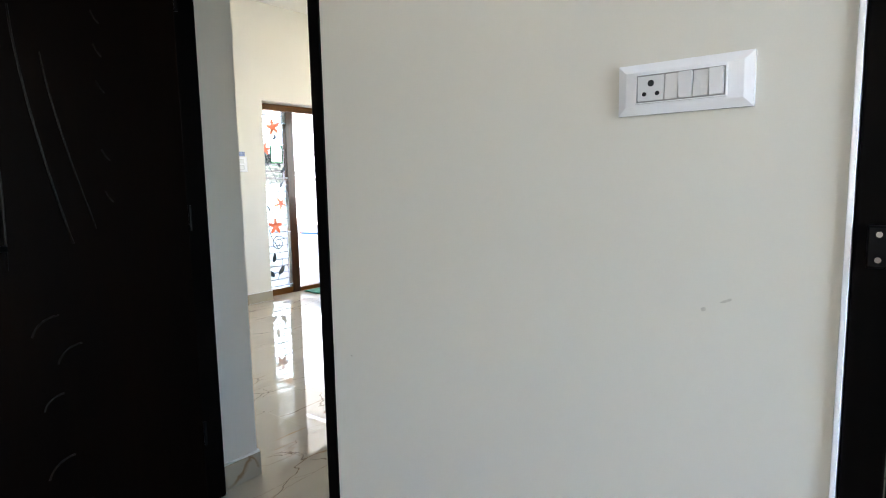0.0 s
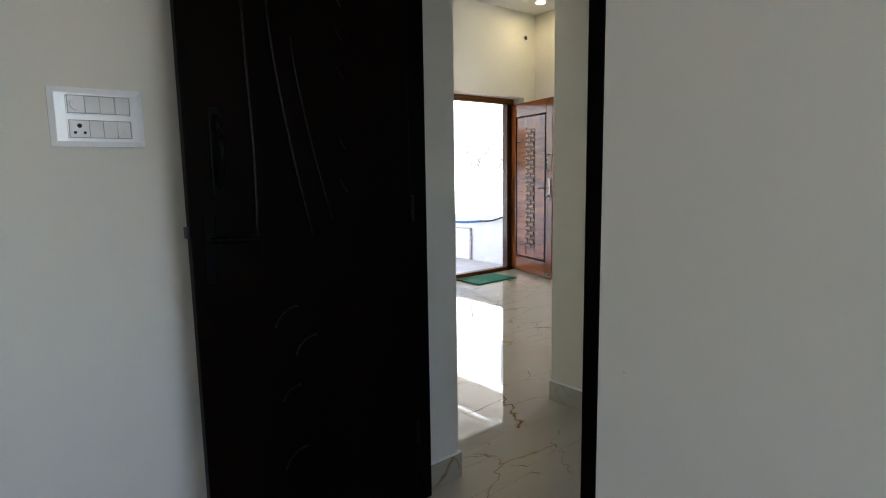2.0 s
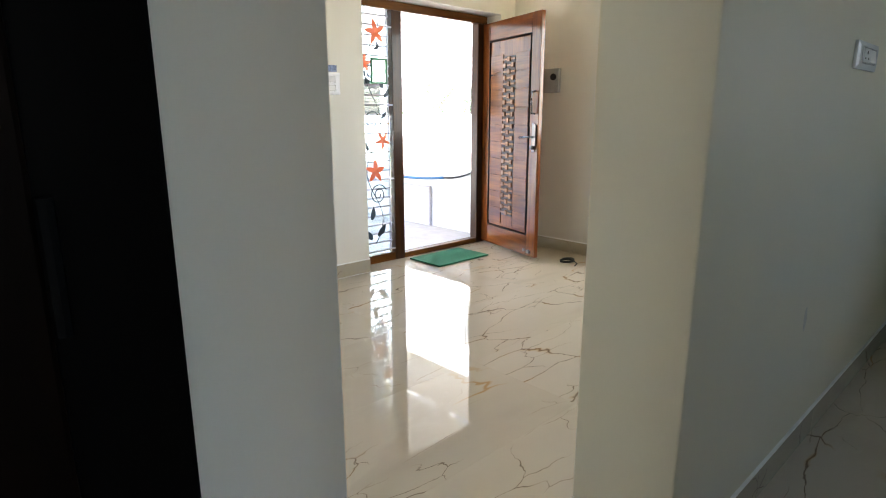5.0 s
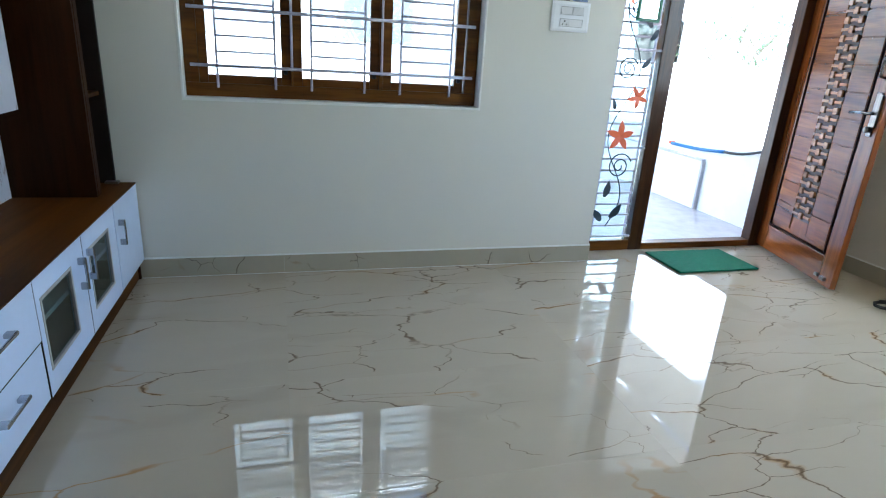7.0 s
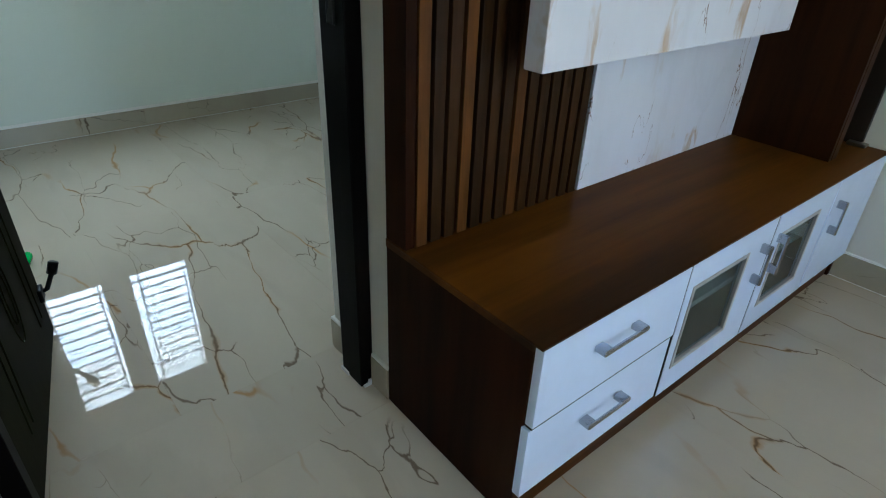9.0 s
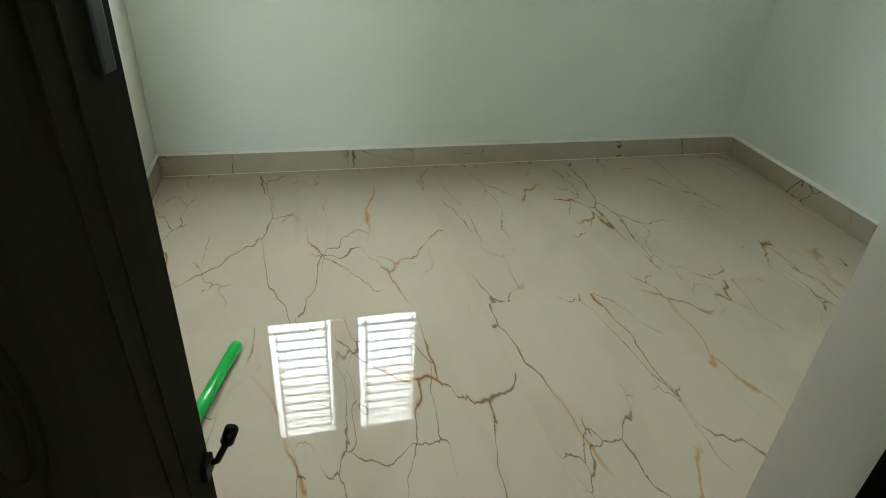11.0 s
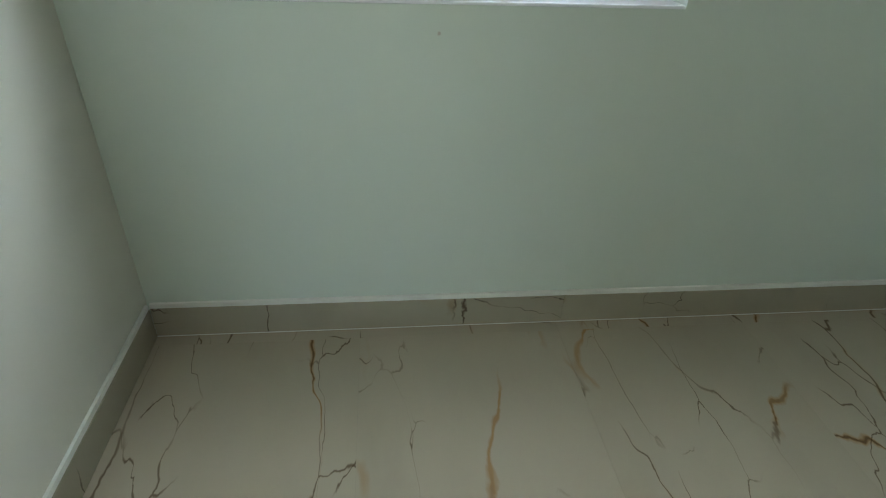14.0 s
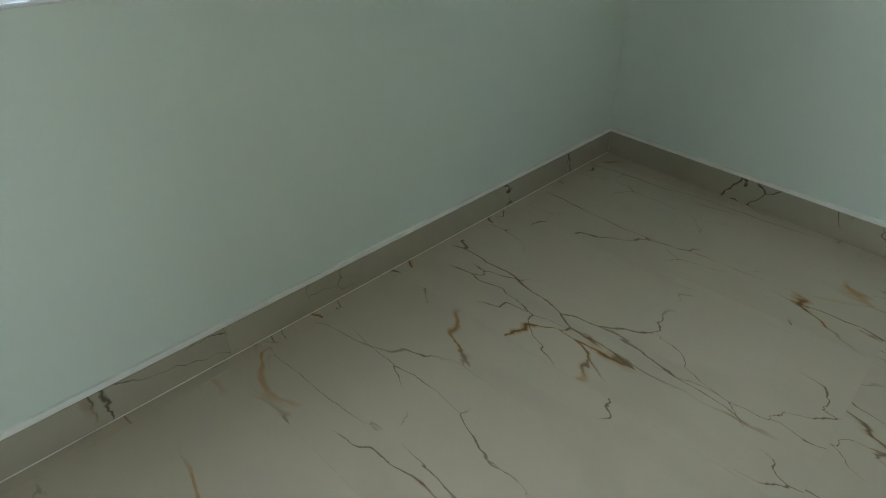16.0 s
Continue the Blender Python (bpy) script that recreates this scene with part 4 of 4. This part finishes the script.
stick = thing("broom_handle", "green plastic broom handle lying behind the open door", "broom handle", pose(-0.542, 2.742, 0.0185, 0, 0, -17))
part("tube", tube(bmesh.new(), [(0, 0, 0), (0.45, 0, 0)], 0.017, 14), GREEN, stick, smooth=True)
part("cap", tube(bmesh.new(), [(-0.012, 0, 0), (0.001, 0, 0)], 0.0145, 14), GREEN, stick, smooth=True)

# ---- outside ----
structure("ground", [(-400, 400, -400, 400, -0.6, -0.25)], EARTH, "bare sunlit earth around the house", "ground")
structure("porch", [(3.0, 5.66, 5.36, 7.6, -0.249, -0.03)], PORCH, "grey stone porch floor outside the entrance", "porch", 0.004)
structure("porch_wall", [(5.66, 5.80, 5.362, 9.5, -0.249, 0.62), (5.63, 5.66, 6.36, 7.6, -0.029, 0.405)], PLASTER, "white painted porch side wall with a low ledge", "wall", 0.006)
structure("porch_roof", [(3.3, 5.92, 5.362, 10.2, 2.50, 2.58), (5.985, 6.86, 5.362, 10.2, 2.50, 2.512)], PLASTER, "white painted porch roof slab with a thin outer sheet", "porch roof", 0.003)
structure("porch_ledge_cap", [(5.622, 5.668, 6.345, 7.6, 0.4055, 0.425), (5.624, 5.659, 6.335, 6.359, -0.029, 0.405)], PORCH, "grey stone edging on the porch ledge", "ledge edging", 0.002)
structure("boundary_wall", [(-9, 14, 9.6, 9.8, -0.249, 1.22)], PLASTER, "white painted boundary wall", "wall")
hs = thing("garden_hose", "blue and black hose hung along the porch wall", "hose", pose(5.64, 0, 0))
part("tap", tube(bmesh.new(), [(0.02, 6.82, 0.50), (-0.03, 6.82, 0.50)], 0.014, 10), CORAL, hs, "red tap")
part("blue_length", tube(bmesh.new(), [(-0.02, 6.80 - 0.07 * k, 0.495 - 0.012 * math.sin(k / 10 * math.pi) + 0.004 * k) for k in range(11)], 0.014, 8), HOSE, hs, "bright blue hose", True)
part("black_length", tube(bmesh.new(), [(-0.02, 6.10 - 0.075 * k, 0.535 + 0.0026 * k * k) for k in range(10)], 0.011, 8), GUNMETAL, hs, "black hose", True)

# added backdrop, dark grey so the hall window reflects dimly in the floor
house = thing("neighbour_house", "added grey backdrop house that dims the hall window's floor reflection", "house", pose(0, 0, 0))
bm = bmesh.new()
box(bm, -9, 5.4, 12.6, 20, -0.25, 8.0)
part("wall", bm, FACADE, house)
part("roof", boxed(-9.4, 5.8, 12.2, 20.4, 8.0, 8.25), PLASTER, house)
for i in range(3):
    for z in (0.8, 4.1):
        w = part("window", boxed(-7 + i * 5, -5.6 + i * 5, 12.53, 12.6, z, z + 1.4), FRAME, house)
        part("pane", boxed(-6.9 + i * 5, -5.7 + i * 5, 12.51, 12.53, z + 0.1, z + 1.3), GLASS, w)
# added white backdrop, sunlit to brighten the doorway's reflection in the floor
house3 = thing("neighbour_house", "added white backdrop house that brightens the doorway's floor reflection", "house", pose(0, 0, 0))
part("wall", boxed(7.2, 24, 12.6, 20, -0.25, 7.0), PLASTER, house3)
part("roof", boxed(6.8, 24.4, 12.2, 20.4, 7.0, 7.2), PLASTER, house3)
for i in range(4):
    for z in (0.8, 4.1):
        w = part("window", boxed(8.6 + i * 4, 9.8 + i * 4, 12.53, 12.6, z, z + 1.3), GREY, house3)
        part("pane", boxed(8.7 + i * 4, 9.7 + i * 4, 12.51, 12.53, z + 0.1, z + 1.2), GLASS, w)
house2 = thing("neighbour_house", "low cream painted house beside the bedroom window", "house", pose(0, 0, 0))
part("wall", boxed(-14, -7.5, -6, 13, -0.25, 3.6), CREAM, house2)
part("roof", boxed(-14.3, -7.2, -6.3, 13.3, 3.6, 3.8), PLASTER, house2)
structure("sunshade_2", [(-2.75, -2.152, 2.45, 3.88, 2.12, 2.20)], CREAM, "cream painted sunshade over the bedroom window", "sunshade", 0.004)


def tree(m, height, seed):
    rnd = random.Random(seed)
    t = thing("tree", "small leafy tree with an open crown beyond the wall", "tree", m)
    bm = bmesh.new()
    tips = []
    tube(bm, [(0, 0, 0), (0.06, 0.02, height * 0.25), (0.02, 0.08, height * 0.5)], 0.07, 8)
    for k in range(9):
        a, r = k * 2.4, height * rnd.uniform(0.22, 0.4)
        z = height * rnd.uniform(0.35, 0.5)
        tip = Vector((math.cos(a) * r, math.sin(a) * r, z + height * rnd.uniform(0.15, 0.45)))
        pts = [Vector((0.03, 0.05, z)).lerp(tip, u) + Vector((0, 0, 0.12 * math.sin(u * math.pi))) for u in (0, 0.35, 0.7, 1)]
        tube(bm, pts, 0.009, 6)
        tips += [pts[1].lerp(pts[3], rnd.random()) for _ in range(7)]
    part("trunk", bm, BARK, t, "brown forked trunk")
    verts, faces = [], []
    for p in tips:
        for _ in range(9):
            c = p + Vector((rnd.gauss(0, 0.16), rnd.gauss(0, 0.16), rnd.gauss(0, 0.12)))
            d = Vector((rnd.uniform(-1, 1), rnd.uniform(-1, 1), rnd.uniform(-0.6, 0.6))).normalized()
            s = d.cross(Vector((0, 0, 1))).normalized() * 0.022
            b = len(verts)
            verts += [c, c + d * 0.045 + s, c + d * 0.1 + Vector((0, 0, -0.012)), c + d * 0.045 - s]
            faces.append((b, b + 1, b + 2, b + 3))
    me = bpy.data.meshes.new("crown")
    me.from_pydata(verts, [], faces)
    me.materials.append(LEAF)
    cr = new("crown", me)
    cr.parent = t
    tagged(cr, "loose green leaves", kind="stuff")
    return t


tree(pose(10.0, 10.3, -0.25), 2.75, 3)
tree(pose(3.2, 10.6, -0.25), 2.6, 8)
tree(pose(9.2, 10.4, -0.25), 2.8, 5)

# ---- floor tiles and skirting, piece by piece ----


def tiled_floor(name, label, x0, x1, y0, y1, tx, ty, ox, oy):
    base = structure(name, [(x0, x1, y0, y1, -0.15, -0.0015)], JOINT, label, "floor")
    gap = 0.0003
    cache = {}
    nx0, nx1 = math.floor((x0 - ox) / tx), math.ceil((x1 - ox) / tx)
    ny0, ny1 = math.floor((y0 - oy) / ty), math.ceil((y1 - oy) / ty)
    for i in range(nx0, nx1):
        for j in range(ny0, ny1):
            a, b = max(x0, ox + i * tx) + gap, min(x1, ox + (i + 1) * tx) - gap
            c, d = max(y0, oy + j * ty) + gap, min(y1, oy + (j + 1) * ty) - gap
            if b - a < 0.01 or d - c < 0.01:
                continue
            key = (round(b - a, 4), round(d - c, 4))
            if key not in cache:
                cache[key] = finish("tile", boxed(0, b - a, 0, d - c, -0.0014, 0), FLOOR)
            t = new("tile", cache[key])
            t.location = (a, c, 0)
            t.parent = base


tiled_floor("floor_hall", "polished cream marble-look tiles with brown veins", 0.84, 5.57, 2.18, 5.30, 1.2, 0.6, 0.84, 2.18)
tiled_floor("floor_threshold", "polished marble-look threshold tile in the bedroom doorway", 0.55, 0.84, 2.18, 5.30, 1.2, 1.2, 0.55, 2.185)
tiled_floor("floor_bedroom", "polished cream marble-look bedroom tiles with brown veins", -1.95, 0.55, 2.30, 5.46, 1.2, 0.6, -3.05, 2.32)
tiled_floor("floor_lobby", "polished cream marble-look lobby tiles with brown veins", 1.41, 5.2, -1.6, 2.18, 1.2, 0.6, 1.41, -0.82)
tiled_floor("floor_entry_bedroom", "polished cream marble-look tiles in the first bedroom", -2.2, 1.41, -1.6, 2.18, 1.2, 0.6, -2.2, -1.6)


def skirting(x0, y0, x1, y1, side):
    """Skirting tiles along a wall line; side: +1 if the room lies to the left of the way, -1 to its right."""
    length = math.hypot(x1 - x0, y1 - y0)
    run = tagged(new("baseboard"), "grey-beige marble skirting tiles along the wall", "baseboard", kind="structure")
    run.matrix_world = pose(x0, y0, 0, 0, 0, math.degrees(math.atan2(y1 - y0, x1 - x0)))

    def strip(a, b, out, z0, z1, bevel):
        lo, hi = sorted((0.0004 * side, out * side))
        return boxed(a, b, lo, hi, z0, z1, bevel=bevel)

    at = 0.0
    while at < length - 0.004:
        w = min(1.2, length - at)
        part("skirting_tile", strip(at + 0.0004, at + w - 0.0004, 0.011, 0.0005, 0.10, 0.0012), SKIRT, run)
        at += w
    if abs(x0 + 1.902) < 0.01 or abs(y0 - 5.111) < 0.001:
        part("grout_line", strip(0, length, 0.0128, 0.0002, 0.0018, 0), PUTTY, run, "thin white grout line at the floor")
    top = 0.1165 if min(abs(x0 + 1.902), abs(x0 + 1.89)) < 0.005 else 0.1085
    part("putty_line", strip(0, length, 0.0095, 0.1002, top, 0.002), PUTTY, run, "white putty line on the skirting")


for r in ((0.835, 5.111, 3.88, 5.111, -1), (3.88, 5.111, 3.88, 5.268, -1), (5.57, 5.10, 5.57, 2.316, -1), (2.52, 2.315, 5.56, 2.315, 1), (2.516, 2.038, 2.516, 2.317, 1),
          (2.506, 2.04, 5.19, 2.04, -1), (1.451, 2.046, 1.622, 2.046, -1), (1.62, 2.036, 1.62, 2.337, -1), (0.842, 2.327, 1.62, 2.327, 1), (0.753, 3.385, 0.83, 3.385, -1),
          (0.83, 2.34, 0.83, 2.56, -1), (0.548, 3.385, 0.652, 3.385, -1), (0.55, 3.375, 0.55, 5.44, 1), (0.55, 2.33, 0.55, 2.56, 1),
          (-1.902, 2.337, -1.902, 5.441, -1), (-1.89, 2.327, 0.54, 2.327, 1), (-1.89, 5.4515, 0.54, 5.148, -1), (-2.19, 2.17, 1.32, 2.17, -1), (1.326, 0.055, 1.326, 1.19, 1),
          (1.62, -0.02, 1.62, 1.19, -1)):
    skirting(*r)
